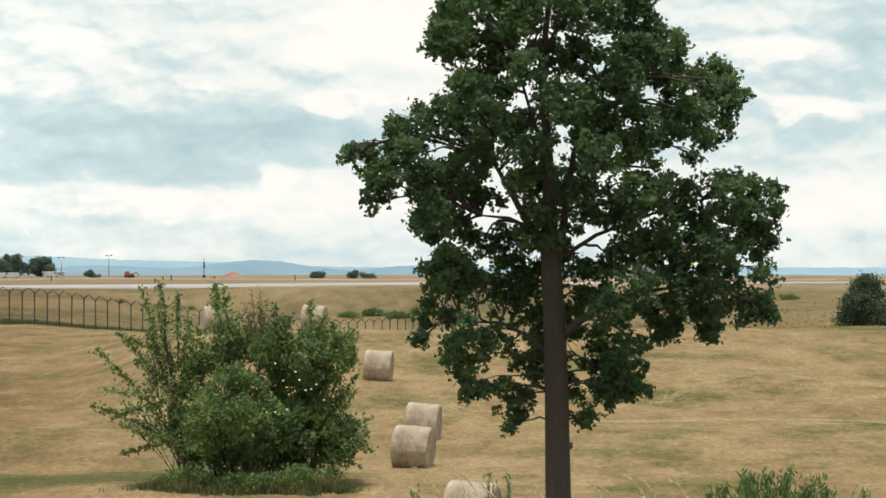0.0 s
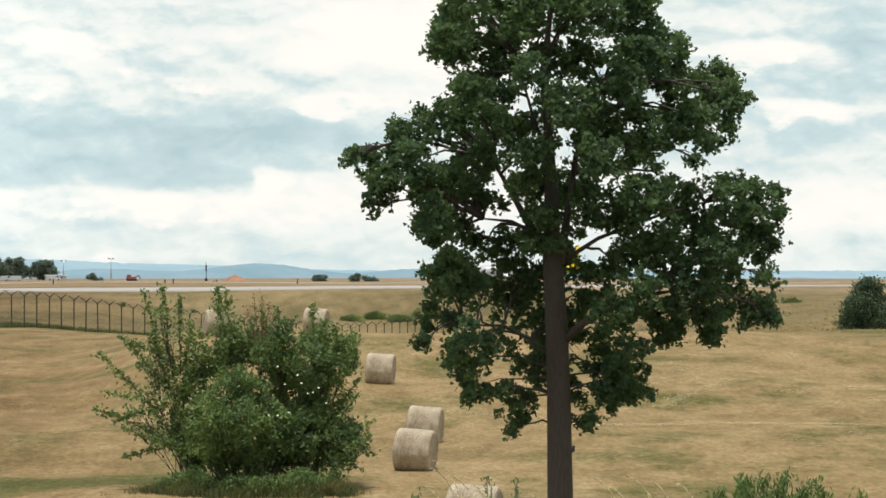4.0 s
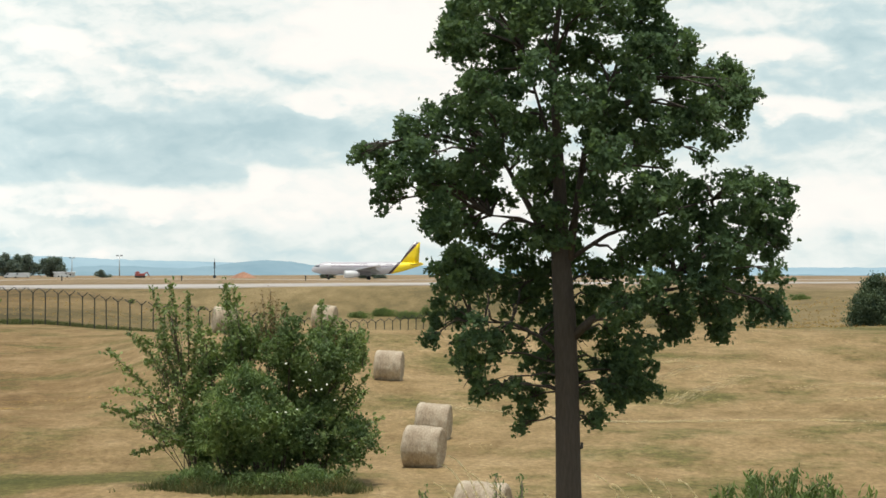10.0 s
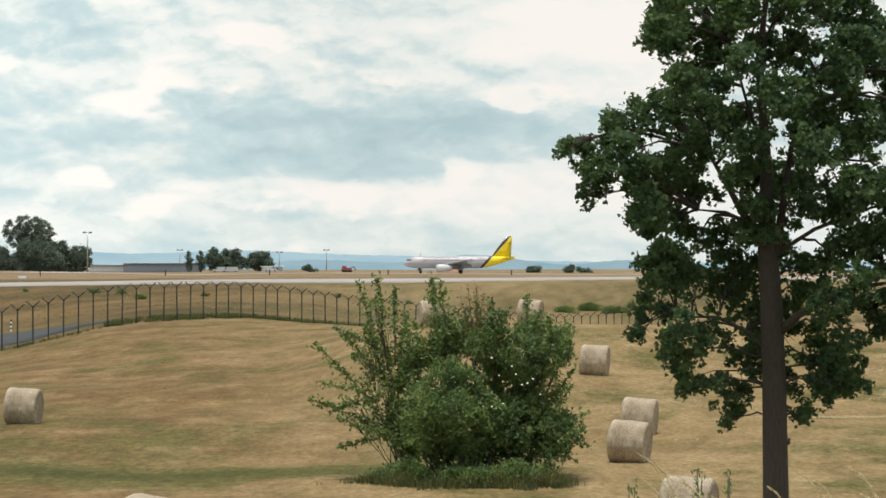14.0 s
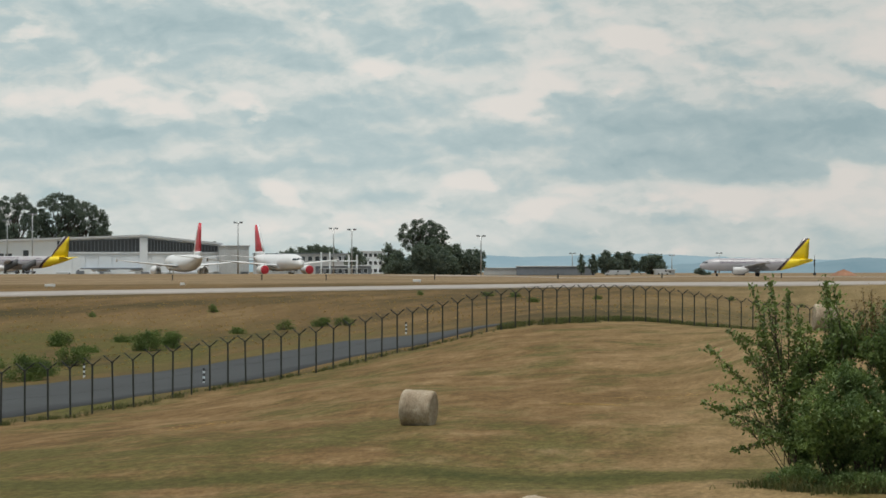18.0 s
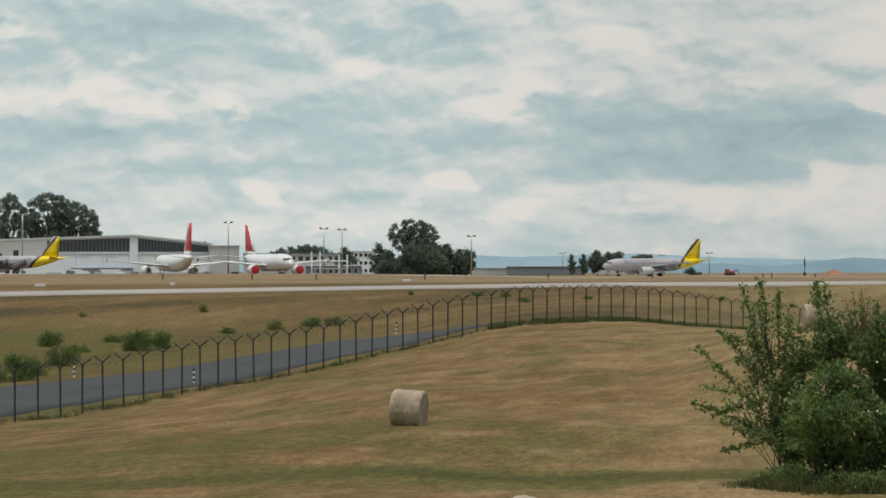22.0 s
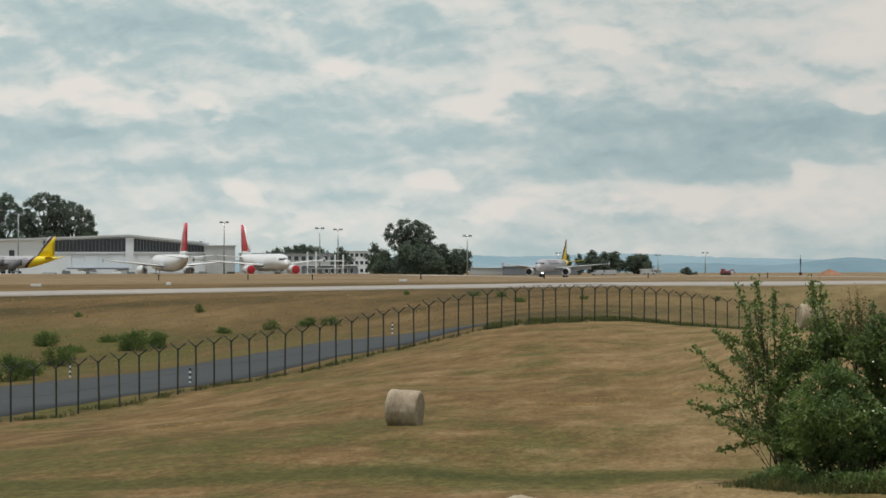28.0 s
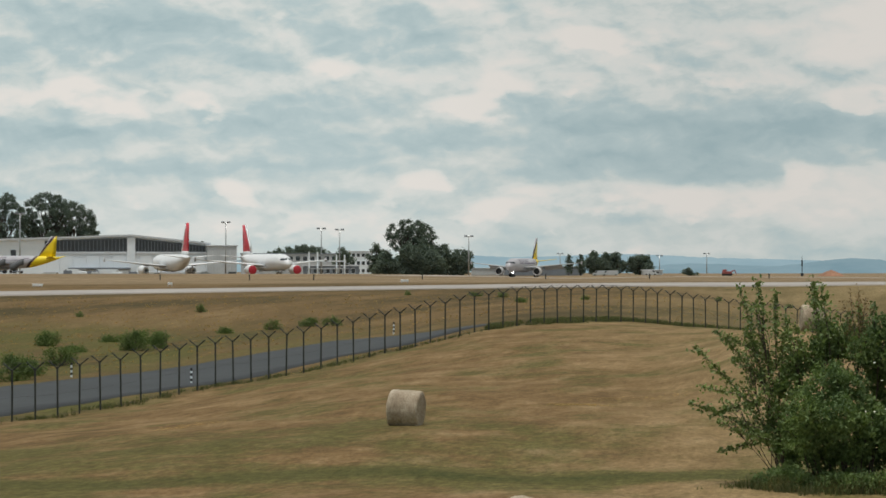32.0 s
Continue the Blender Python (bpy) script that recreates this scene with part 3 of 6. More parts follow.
def build_ground():
    fine = np.arange(-16, 22.01, 0.1)
    angles = np.concatenate([fine, np.arange(25, 344, 3.0)])
    rings = np.concatenate([[1.5, 4, 8], np.arange(12, 70, 3.0), np.arange(70, 130, 0.8), np.arange(130, 262, 1.3),
                            np.arange(264, 480, 5.0), np.geomspace(485, 4950, 45)])
    A, D = np.meshgrid(angles, rings, indexing="ij")
    signed = (A + 180) % 360 - 180
    Z = heights(signed.ravel(), D.ravel()).reshape(A.shape)
    X, Y = -np.sin(np.radians(A)) * D, np.cos(np.radians(A)) * D
    na, nr = A.shape
    verts = np.stack([X, Y, Z], -1).reshape(-1, 3)
    i, j = np.meshgrid(np.arange(na), np.arange(nr - 1), indexing="ij")
    k = (i + 1) % na
    faces = np.stack([i * nr + j, i * nr + j + 1, k * nr + j + 1, k * nr + j], -1).reshape(-1, 4)
    centre = len(verts)
    verts = np.vstack([verts, [[0, 0, EYE - 1.6]]])
    me = bpy.data.meshes.new("ground")
    fl = [tuple(f) for f in faces.tolist()] + [(centre, ii * nr, ((ii + 1) % na) * nr) for ii in range(na)]
    me.from_pydata(verts.tolist(), [], fl)
    me.materials.append(M_ground)
    me.polygons.foreach_set("use_smooth", [True] * len(me.polygons))
    edge = fence_reach(signed)
    wob = 0.6 * np.sin(A * 9) + 0.5 * np.sin(A * 23 + 1)
    meadow = np.clip((D - edge - wob + 1.0) / 1.6, 0, 1)
    west = np.clip(signed, -16, 22)
    lush = (np.exp(-((D - 85 - 1.0 * np.sin(west * 0.7)) / 1.8) ** 2) * np.clip((west + 1.6) / 2, 0.05, 1) * 1.5
            + 0.8 * np.exp(-((D - 98) / 6) ** 2) * np.clip((west - 9) / 5, 0, 1)
            + 0.9 * np.exp(-((D - 238) / 22) ** 2) * np.clip((west - 8) / 4, 0, 1) + 1.1 * np.exp(-((D - edge - 6) / 8) ** 2) * np.clip((9.5 - west) / 3, 0, 1)
            + 0.75 * np.clip((D - edge - 2) / 5, 0, 1) * np.clip((west - 13) / 4, 0, 1) * np.clip((290 - D) / 30, 0, 1))
    lush = lush + 0.8 * np.exp(-((D - edge - 4) / 5) ** 2) * np.clip((west - 8) / 3, 0, 1)
    lush = lush + 0.35 * np.exp(-((D - edge + 9) / 8) ** 2) * np.clip((west - 8) / 3, 0, 1)
    lush = np.minimum(lush, 1.0) + 0.6 * np.exp(-((D - 85 - 0.9 * np.sin(west * 1.3)) / 1.8) ** 2) * (0.75 + 0.25 * np.sin(west * 2.1 + 1)) * np.clip((west + 1.2) / 2, 0, 1) * np.clip((12.0 - west) / 3, 0, 1)
    lush = lush + 0.4 * np.clip((west - 4) / 6, 0, 1) * np.clip((124 - D) / 35, 0, 1) + 0.1 * np.clip((105 - D) / 25, 0, 1)
    bank = np.clip((72 - D) / 12, 0, 1)  # the grassy bank round the lens
    lush = lush * (1 - bank) + 0.9 * bank
    # share of the darker brown ramps: rises westwards, full on the bank
    brown_share = np.clip((west - 2.4 + 0.8 * np.sin(D * 0.06)) / 5.0, 0, 1) * (1 - bank) + bank
    meadow = meadow * (1 - bank)
    parched = np.clip((D - 400 - west * 2.2) / 40, 0, 1)
    for nm, arr in (("meadow", meadow), ("lush", np.clip(lush, 0, 2)), ("brown_tone", brown_share), ("parched", parched)):
        at = me.attributes.new(nm, "FLOAT", "POINT")
        at.data.foreach_set("value", np.append(arr.ravel(), 0).astype(np.float32))
    me.update()
    return tagged(new("ground", me), "mown straw-coloured hay field and dry brown airfield grass", "ground", kind="structure")


def strip(name, line, width, mat, label, category, lift=0.06, step=6.0):
    """A paved strip laid on the ground along a line."""
    pts = [Vector((p[0], p[1], 0)) for p in line]
    path = []
    for a, b in zip(pts, pts[1:]):
        n = max(2, int((b - a).length / step))
        path += [a.lerp(b, k / n) for k in range(n)]
    path.append(pts[-1])
    cols, rows = 7, []
    for i, p in enumerate(path):
        d = (path[min(i + 1, len(path) - 1)] - path[max(i - 1, 0)]).normalized()
        s = Vector((-d.y, d.x, 0))
        row = []
        for k in range(cols):
            q = p + s * width * (k / (cols - 1) - 0.5)
            row.append((q.x, q.y, ground_z(q.x, q.y) + lift))
        rows.append([row[0][:2] + (row[0][2] - 0.4,)] + row + [row[-1][:2] + (row[-1][2] - 0.4,)])
    n = cols + 2
    v = [p for r in rows for p in r]
    f = [(i * n + k, i * n + k + 1, (i + 1) * n + k + 1, (i + 1) * n + k) for i in range(len(rows) - 1) for k in range(n - 1)]
    ob = new(name, mesh_of(name, (v, f), mat, True))
    return tagged(ob, label, category, kind="structure")


build_ground()
strip("road", [(-62.8, 108), (-53.0, 156), (-46.9, 189), (-42.6, 210), (-40.6, 219), (-39.0, 225)], 16.5, M_asphalt, "dark grey asphalt perimeter road behind the fence", "road", 0.05, 3)
strip("runway", [(-420, 95), (-112.6, 336.7), (-26, 404), (11.3, 432), (300, 650), (600, 875)], 25, M_concrete, "pale concrete runway across the dry grass", "runway", 0.12, 8)
strip("taxiway", [(160, 860), (60, 880), (0, 886), (-60, 882), (-90, 872), (-108, 850), (-120, 820), (-140, 760)], 23, M_concrete, "pale concrete taxiway beyond the runway", "taxiway", 0.05, 8)


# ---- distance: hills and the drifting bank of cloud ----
def hill_haze_glow(name, c, c2):
    # blue air haze is put into the colour, and the ridge glows with it
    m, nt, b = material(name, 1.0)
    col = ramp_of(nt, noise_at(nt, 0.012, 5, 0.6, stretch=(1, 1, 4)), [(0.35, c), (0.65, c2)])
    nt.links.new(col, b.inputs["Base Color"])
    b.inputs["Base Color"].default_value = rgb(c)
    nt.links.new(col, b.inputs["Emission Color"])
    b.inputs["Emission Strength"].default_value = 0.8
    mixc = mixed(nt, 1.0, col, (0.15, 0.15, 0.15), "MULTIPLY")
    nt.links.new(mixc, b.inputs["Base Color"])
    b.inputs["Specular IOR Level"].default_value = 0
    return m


def ridge(name, dist, crest, mat, label):
    """A far wooded ridge; crest gives its height over the lens in degrees at a bearing."""
    azs = np.arange(-40, 46, 0.12)
    front, top, back = [], [], []
    for a in azs:
        e = crest(a)
        z = EYE + dist * math.tan(radians(e)) + 1.6 * noise.noise((a * 5.0, dist, 0)) + 0.8 * noise.noise((a * 17.0, dist, 3))
        for lst, dd, zz in ((front, dist - 120, EYE - 30), (top, dist, z), (back, dist + 120, EYE - 30)):
            lst.append((-math.sin(radians(a)) * dd, math.cos(radians(a)) * dd, zz))
    n = len(azs)
    v = front + top + back
    f = [(r * n + i, (r + 1) * n + i, (r + 1) * n + i + 1, r * n + i + 1) for r in (0, 1) for i in range(n - 1)]
    ob = new(name, mesh_of(name, (v, f), mat, True))
    return tagged(ob, label, "hills", kind="structure")


def bell(a, c, w):
    return math.exp(-((a - c) / w) ** 2)


ridge("backdrop_far_hills", 4760, lambda a: -0.04 + 0.22 * bell(a, 6.0, 2.2) + 0.16 * bell(a, 9.5, 1.5) + 0.10 * bell(a, 14, 4) + 0.10 * bell(a, 2.5, 2), hill_haze_glow("far_hill_haze", (0.36, 0.52, 0.60), (0.42, 0.58, 0.65)), "pale blue far hills on the horizon")
ridge("backdrop_hills", 4600, lambda a: -0.20 + 0.26 * bell(a, 1.2, 1.3) + 0.16 * bell(a, -2.2, 1.6) + 0.17 * bell(a, 4.4, 1.6) - 0.03 * bell(a, -0.7, 0.5) + 0.04 * bell(a, 0, 6) + 0.12 * bell(a, -12.5, 1.0) + 0.02 * bell(a, -9.6, 0.5), hill_haze_glow("near_hill_haze", (0.265, 0.405, 0.475), (0.325, 0.465, 0.53)), "blue-grey wooded hills on the horizon")


def cloud_ring():
    m = bpy.data.materials.new("cloud_light")
    m.use_nodes = True
    nt = m.node_tree
    nt.nodes.clear()
    co = nt.nodes.new("ShaderNodeTexCoord")
    e = nt.nodes.new("ShaderNodeEmission")
    nt.links.new(cloud_colour(nt, co.outputs["Object"]), e.inputs[0])
    # the western clouds stand brighter
    sep = nt.nodes.new("ShaderNodeSeparateXYZ")
    nt.links.new(co.outputs["Object"], sep.inputs[0])
    az = math_node(nt, "MULTIPLY", math_node(nt, "ARCTAN2", math_node(nt, "MULTIPLY", sep.outputs[0], -1), sep.outputs[1]), 57.2958)
    west = nt.nodes.new("ShaderNodeMapRange")
    west.interpolation_type = "SMOOTHSTEP"
    west.inputs[1].default_value, west.inputs[2].default_value, west.inputs[3].default_value, west.inputs[4].default_value = 2.0, 11.0, SKY * 0.935, SKY * 1.06
    nt.links.new(az, west.inputs[0])
    nt.links.new(west.outputs[0], e.inputs[1])
    o = nt.nodes.new("ShaderNodeOutputMaterial")
    nt.links.new(e.outputs[0], o.inputs[0])
    rings = []
    for k in range(19):
        el = radians(-1.5 + k * 1.25)
        rings.append([(-math.sin(radians(a)) * 4900 * math.cos(el), math.cos(radians(a)) * 4900 * math.cos(el), 4900 * math.sin(el)) for a in range(0, 360, 2)])
    ob = new("backdrop_clouds", mesh_of("backdrop_clouds", loft(rings, False), m, True))
    ob.location = (0, 0, EYE)
    return tagged(ob, "broken white and blue-grey clouds low over the horizon", "clouds", kind="structure")


clouds = cloud_ring()


# ---- leaves and trees ----
def leaf_cloud(centres, size, rng, droop=0.0, slim=0.55, flat=False, lobed=False):
    """One small bent leaf at each centre: vertices and faces."""
    n = len(centres)
    a = rng.normal(size=(n, 3))
    a[:, 2] -= droop
    a /= np.linalg.norm(a, axis=1)[:, None]
    if flat:
        a[:, 2] *= 0.12
    b = np.cross(a, [0, 0, 1]) if flat else np.cross(a, rng.normal(size=(n, 3)))
    b /= np.linalg.norm(b, axis=1)[:, None] + 1e-9
    c = np.cross(a, b)
    s = (size * rng.uniform(0.6, 1.25, n))[:, None]
    if lobed:
        half = ((-0.12, 0.30), (0.02, 0.16), (0.24, 0.46))
        rim = [(-0.5, 0.0)] + [(u, w) for u, w in half] + [(0.5, 0.0)] + [(u, -w) for u, w in half[::-1]]
        v = np.stack([centres + a * s * u + b * s * w * slim * 1.5 + c * s * abs(w) * 0.3 for u, w in rim], 1).reshape(-1, 3)
    else:
        base, tip = centres - a * s * 0.5, centres + a * s * 0.5
        left, right = centres + b * s * slim * 0.5 + c * s * 0.12, centres - b * s * slim * 0.5 + c * s * 0.12
        v = np.stack([base, left, tip, right], 1).reshape(-1, 3)
    m = 8 if lobed else 4
    f = np.arange(n * m).reshape(n, m)
    return v.tolist(), [tuple(q) for q in f.tolist()]


def sprays(blobs, per_area, spread, leaves, rng, depth=0.9):
    """Leaf places: each round mass is filled with twig ends, each twig end with leaves."""
    out = []
    for x, z, r in blobs:
        n = max(3, int(per_area * r * r))
        d = rng.normal(size=(n, 3))
        d /= np.linalg.norm(d, axis=1)[:, None]
        ends = d * (r * rng.uniform(0.25, 1.0, n) ** 0.6)[:, None] * np.array([1.0, depth, 0.9])
        ends += np.array([x, rng.normal() * r * 0.5 * depth, z])
        k = rng.poisson(leaves, n)
        pts = np.repeat(ends, k, axis=0)
        out.append(pts + rng.normal(size=pts.shape) * spread * np.array([1, 1, 0.75]))
    return np.concatenate(out)


def bough(a, b, r0, r1, rng, bend=0.12, steps=5):
    a, b = Vector(a), Vector(b)
    d = (b - a).length
    pts, rad = [], []
    for i in range(steps + 1):
        t = i / steps
        p = a.lerp(b, t) + Vector(rng.normal(size=3) * bend * d * 0.25 * math.sin(math.pi * t)) + Vector((0, 0, bend * d * math.sin(math.pi * t)))
        pts.append(p)
        rad.append(r0 + (r1 - r0) * t)
    return tube(pts, rad, 6), pts


# round masses of the oak's crown: metres aside from the trunk, metres over the lens, radius
OAK_TOP = [(0.60, 5.00, 0.38), (-1.16, 5.00, 0.38), (-1.76, 4.96, 0.42), (-0.56, 4.96, 0.42), (0.08, 4.92, 0.44), (1.36, 4.88, 0.44), (-0.72, 4.84, 0.44), (-1.56, 4.76, 0.44),
    (0.68, 4.60, 0.44), (-1.76, 4.44, 0.42), (0.40, 4.40, 0.44), (-0.56, 4.36, 0.44), (1.36, 4.36, 0.41), (-1.00, 4.24, 0.44), (1.76, 4.08, 0.30), (-1.80, 3.96, 0.44), (-1.96, 3.96, 0.43),
    (1.48, 3.92, 0.44), (0.48, 3.76, 0.44), (2.16, 3.76, 0.32), (-0.28, 3.72, 0.44), (1.32, 3.72, 0.41), (-1.00, 3.68, 0.44), (-0.56, 3.44, 0.33), (1.92, 3.32, 0.44), (-1.48, 3.24, 0.44),
    (1.20, 3.24, 0.36), (2.76, 3.24, 0.42), (2.68, 3.16, 0.44), (-1.64, 3.12, 0.42), (0.84, 3.08, 0.42), (0.12, 3.00, 0.42)]
OAK_HIGH = [(-1.12, 2.96, 0.42), (2.92, 2.96, 0.39), (-0.08, 2.92, 0.34), (0.52, 2.84, 0.44), (2.12, 2.68, 0.34), (1.36, 2.56, 0.44), (2.48, 2.56, 0.42), (-1.32, 2.52, 0.44),
    (-2.08, 2.52, 0.44), (2.72, 2.44, 0.34), (1.88, 2.40, 0.36), (-1.04, 2.40, 0.44), (-0.48, 2.36, 0.44), (-2.64, 2.32, 0.40), (0.64, 2.32, 0.43), (-0.48, 2.04, 0.44), (0.72, 2.00, 0.44),
    (1.32, 2.00, 0.44), (-2.52, 1.88, 0.44), (-3.24, 1.80, 0.41), (-1.68, 1.80, 0.44), (-1.52, 1.68, 0.39), (-3.08, 1.60, 0.31), (0.24, 1.52, 0.44), (-2.44, 1.52, 0.36),
    (-0.72, 1.52, 0.28), (2.36, 1.44, 0.22), (-1.76, 1.32, 0.44), (-0.36, 1.32, 0.44), (3.28, 1.32, 0.36), (1.60, 1.32, 0.44), (1.24, 1.28, 0.44)]
OAK_MID = [(2.96, 1.20, 0.42), (-1.24, 1.20, 0.26), (1.96, 1.16, 0.44), (0.60, 1.08, 0.42), (3.56, 0.96, 0.44), (-2.24, 0.88, 0.42), (1.20, 0.88, 0.33), (2.52, 0.88, 0.38),
    (-0.28, 0.72, 0.44), (-2.12, 0.72, 0.42), (-1.68, 0.68, 0.22), (-0.04, 0.56, 0.44), (3.52, 0.48, 0.42), (2.48, 0.44, 0.42), (1.36, 0.44, 0.35), (2.88, 0.40, 0.44), (-1.40, 0.40, 0.28),
    (-0.80, 0.32, 0.42), (1.84, 0.32, 0.44), (1.68, 0.28, 0.42), (1.00, 0.12, 0.30), (2.84, 0.12, 0.38), (-1.96, -0.08, 0.44), (-2.08, -0.08, 0.42), (3.64, -0.16, 0.22),
    (-1.72, -0.20, 0.41), (0.68, -0.24, 0.44), (-0.72, -0.28, 0.44), (-0.16, -0.28, 0.44), (2.24, -0.36, 0.44), (-1.32, -0.40, 0.33), (1.40, -0.48, 0.44)]
OAK_LOW = [(2.92, -0.48, 0.38), (0.44, -0.60, 0.26), (2.64, -0.64, 0.40), (-0.84, -0.68, 0.41), (3.48, -0.76, 0.36), (-2.08, -0.76, 0.38), (1.00, -0.76, 0.41), (1.80, -0.84, 0.38),
    (0.00, -0.96, 0.44), (1.84, -1.00, 0.34), (2.76, -1.08, 0.26), (-1.56, -1.12, 0.30), (-2.28, -1.12, 0.20), (0.08, -1.20, 0.39), (-1.16, -1.24, 0.30), (0.80, -1.28, 0.35),
    (-0.32, -1.32, 0.38), (1.40, -1.36, 0.25), (-1.56, -1.44, 0.43), (-0.80, -1.52, 0.18), (-1.92, -1.52, 0.26), (0.56, -1.68, 0.19), (-0.36, -1.76, 0.44), (1.04, -1.88, 0.44),
    (-1.76, -1.88, 0.31), (0.12, -2.04, 0.26), (1.24, -2.04, 0.41), (-1.12, -2.04, 0.22), (0.92, -2.08, 0.39), (-1.40, -2.20, 0.18), (-0.68, -2.36, 0.42), (0.40, -2.64, 0.25)]


def oak():
    rng = np.random.default_rng(5)
    lift, far = 6.2, 50.0
    tree = thing("oak_tree", stand(-4.9, far), "tall dark green oak with ragged crown and bare straight trunk", "tree")
    masses = []
    for x, z, r in OAK_TOP + OAK_HIGH + OAK_MID + OAK_LOW:
        reach = math.sqrt(max(0.4, 3.6 ** 2 - x * x - 0.35 * (z - 2.0) ** 2)) * 0.62
        y = rng.uniform(-1, 1) * reach
        if z < -0.2 and abs(x) < 0.5 + r:
            y = abs(y) * 0.7 + 0.55  # the bare trunk stands before these
        k = 1 + y / far
        masses.append((Vector((x * k, y, z * k + lift)), r * k))
    for x, z, r in ((-3.72, 1.95, 0.14), (-3.55, 2.02, 0.2), (-3.25, 1.15, 0.16), (-3.3, 1.35, 0.15), (-2.92, 2.6, 0.16), (-2.35, 2.75, 0.16), (2.45, 1.95, 0.13), (3.9, 1.4, 0.15), (3.75, 0.35, 0.15), (3.78, -0.85, 0.14), (3.3, 3.0, 0.14), (-2.4, -1.25, 0.14), (-1.55, -2.3, 0.15), (0.3, -2.3, 0.18), (0.45, -2.75, 0.15), (-0.8, -2.85, 0.15)):
        masses.append((Vector((x, rng.normal() * 0.4, z + lift)), r))
    # a few more heads close the crown's top above the view
    for x, z, r in ((-0.9, 12.1, 0.6), (0.2, 12.3, 0.75), (0.9, 11.9, 0.5), (-0.2, 13.0, 0.6), (0.4, 13.3, 0.4)):
        masses.append((Vector((x, rng.normal() * 0.5, z)), r))
    pts = [(0.10, 0, -0.4), (0.07, 0, 0.3), (0.03, 0.02, 2.2), (0.0, 0, 4.0), (-0.05, 0, 5.4), (-0.12, 0.05, 6.5), (-0.13, 0.1, 7.6), (-0.2, 0.05, 8.8), (-0.26, 0.0, 9.8), (-0.1, 0.1, 11.2), (0.1, 0, 12.6)]
    rad = [0.38, 0.27, 0.225, 0.21, 0.2, 0.17, 0.115, 0.085, 0.06, 0.04, 0.02]
    v, f = tube(pts, rad, 24)
    v = [(x * 1 + 0.016 * noise.noise((x * 9, y * 9, z * 1.5)), y + 0.016 * noise.noise((x * 9 + 5, y * 9, z * 1.5)), z) for x, y, z in v]
    part("trunk", (v, f), M_bark, tree, "straight grey-brown furrowed trunk", True)
    part("snag", tube([(0.19, -0.05, 2.98), (0.255, -0.05, 3.0), (0.262, -0.05, 3.09)], [0.03, 0.03, 0.02], 8), M_bark, tree, "stub of a broken branch", True)
    mains = [((-0.06, 0, 6.3), (-0.45, -0.1, 6.85), (-0.78, -0.15, 7.45), (-1.15, -0.1, 8.1)), ((-0.45, -0.1, 6.85), (-0.85, 0.1, 7.05), (-1.35, 0.2, 7.1)), ((0.05, 0, 4.9), (0.42, -0.2, 5.25), (1.1, -0.3, 5.6), (1.9, -0.3, 6.05)),
             ((0.02, 0, 6.3), (0.14, 0.1, 7.1), (0.3, 0.2, 8.2), (0.75, 0.3, 9.4)), ((-0.14, 0.1, 8.0), (-0.45, 0.5, 8.9), (-0.8, 0.6, 10.1)),
             ((0.0, 0, 6.3), (0.7, 0.2, 6.75), (1.6, 0.3, 7.1), (2.6, 0.3, 7.4)), ((-0.08, 0, 4.6), (-0.5, 0.3, 4.95), (-1.0, 0.3, 5.2), (-1.7, 0.4, 5.2)),
             ((0.2, 0.2, 7.9), (1.0, 0.2, 8.0), (1.7, 0.1, 7.93))]
    nodes = [Vector(p) for p in pts[4:]] + [Vector((0.03 - 0.015 * k, 0, 3.4 + 0.27 * k)) for k in range(10)]
    for j, line in enumerate(mains):
        n = len(line)
        part("limb", tube(line, [(0.09 if j in (0, 2, 3) else 0.045) * (1 - 0.68 * i / (n - 1)) for i in range(n)], 10), M_bark, tree, smooth=True)
        if j < 7:
            nodes += [Vector(line[i]).lerp(Vector(line[i + 1]), k / 3) for i in range(n - 1) for k in (1, 2, 3)]
    twigs, where = [], []
    for c, r in masses:
        root = min(nodes, key=lambda p: (p - c).length + (1.0 if p.z > c.z + 0.4 else 0) + (3.0 if c.z > 8.0 and p.z < 7.75 and c.x > 1.3 else 0))
        piece, line = bough(root, c, 0.032 if c.z > lift else 0.022, 0.010, rng)
        part("branch", piece, M_bark, tree, smooth=True)
        for _ in range(int(4 + 9 * r)):
            d = Vector(rng.normal(size=3)).normalized() * r * 0.95
            twigs.append(bough(line[4], c + d, 0.011, 0.004, rng, 0.1, 3)[0])
        # tufts of leaves at the twig ends
        n = max(4, int((148 if c.z > lift - 0.4 or c.x > 0.5 else 105) * r * r))
        d = rng.normal(size=(n, 3))
        d /= np.linalg.norm(d, axis=1)[:, None]
        ends = d * (r * rng.uniform(0.25, 1.15, n) ** 0.6)[:, None] + np.array(c)
        k = rng.poisson(30, n)
        spots = np.repeat(ends, k, axis=0)
        where.append(spots + rng.normal(size=spots.shape) * 0.072 * np.array([1, 1, 0.8]))
    tagged(part("twigwork", joined(*twigs), M_bark, tree, "thin dark twigs", True), kind="stuff")
    part("crown", leaf_cloud(np.concatenate(where), 0.099, rng, 0.3, 0.72, lobed=True), M_oak, tree, "dense dark green lobed leaves with sky gaps")
    return tree


oak()

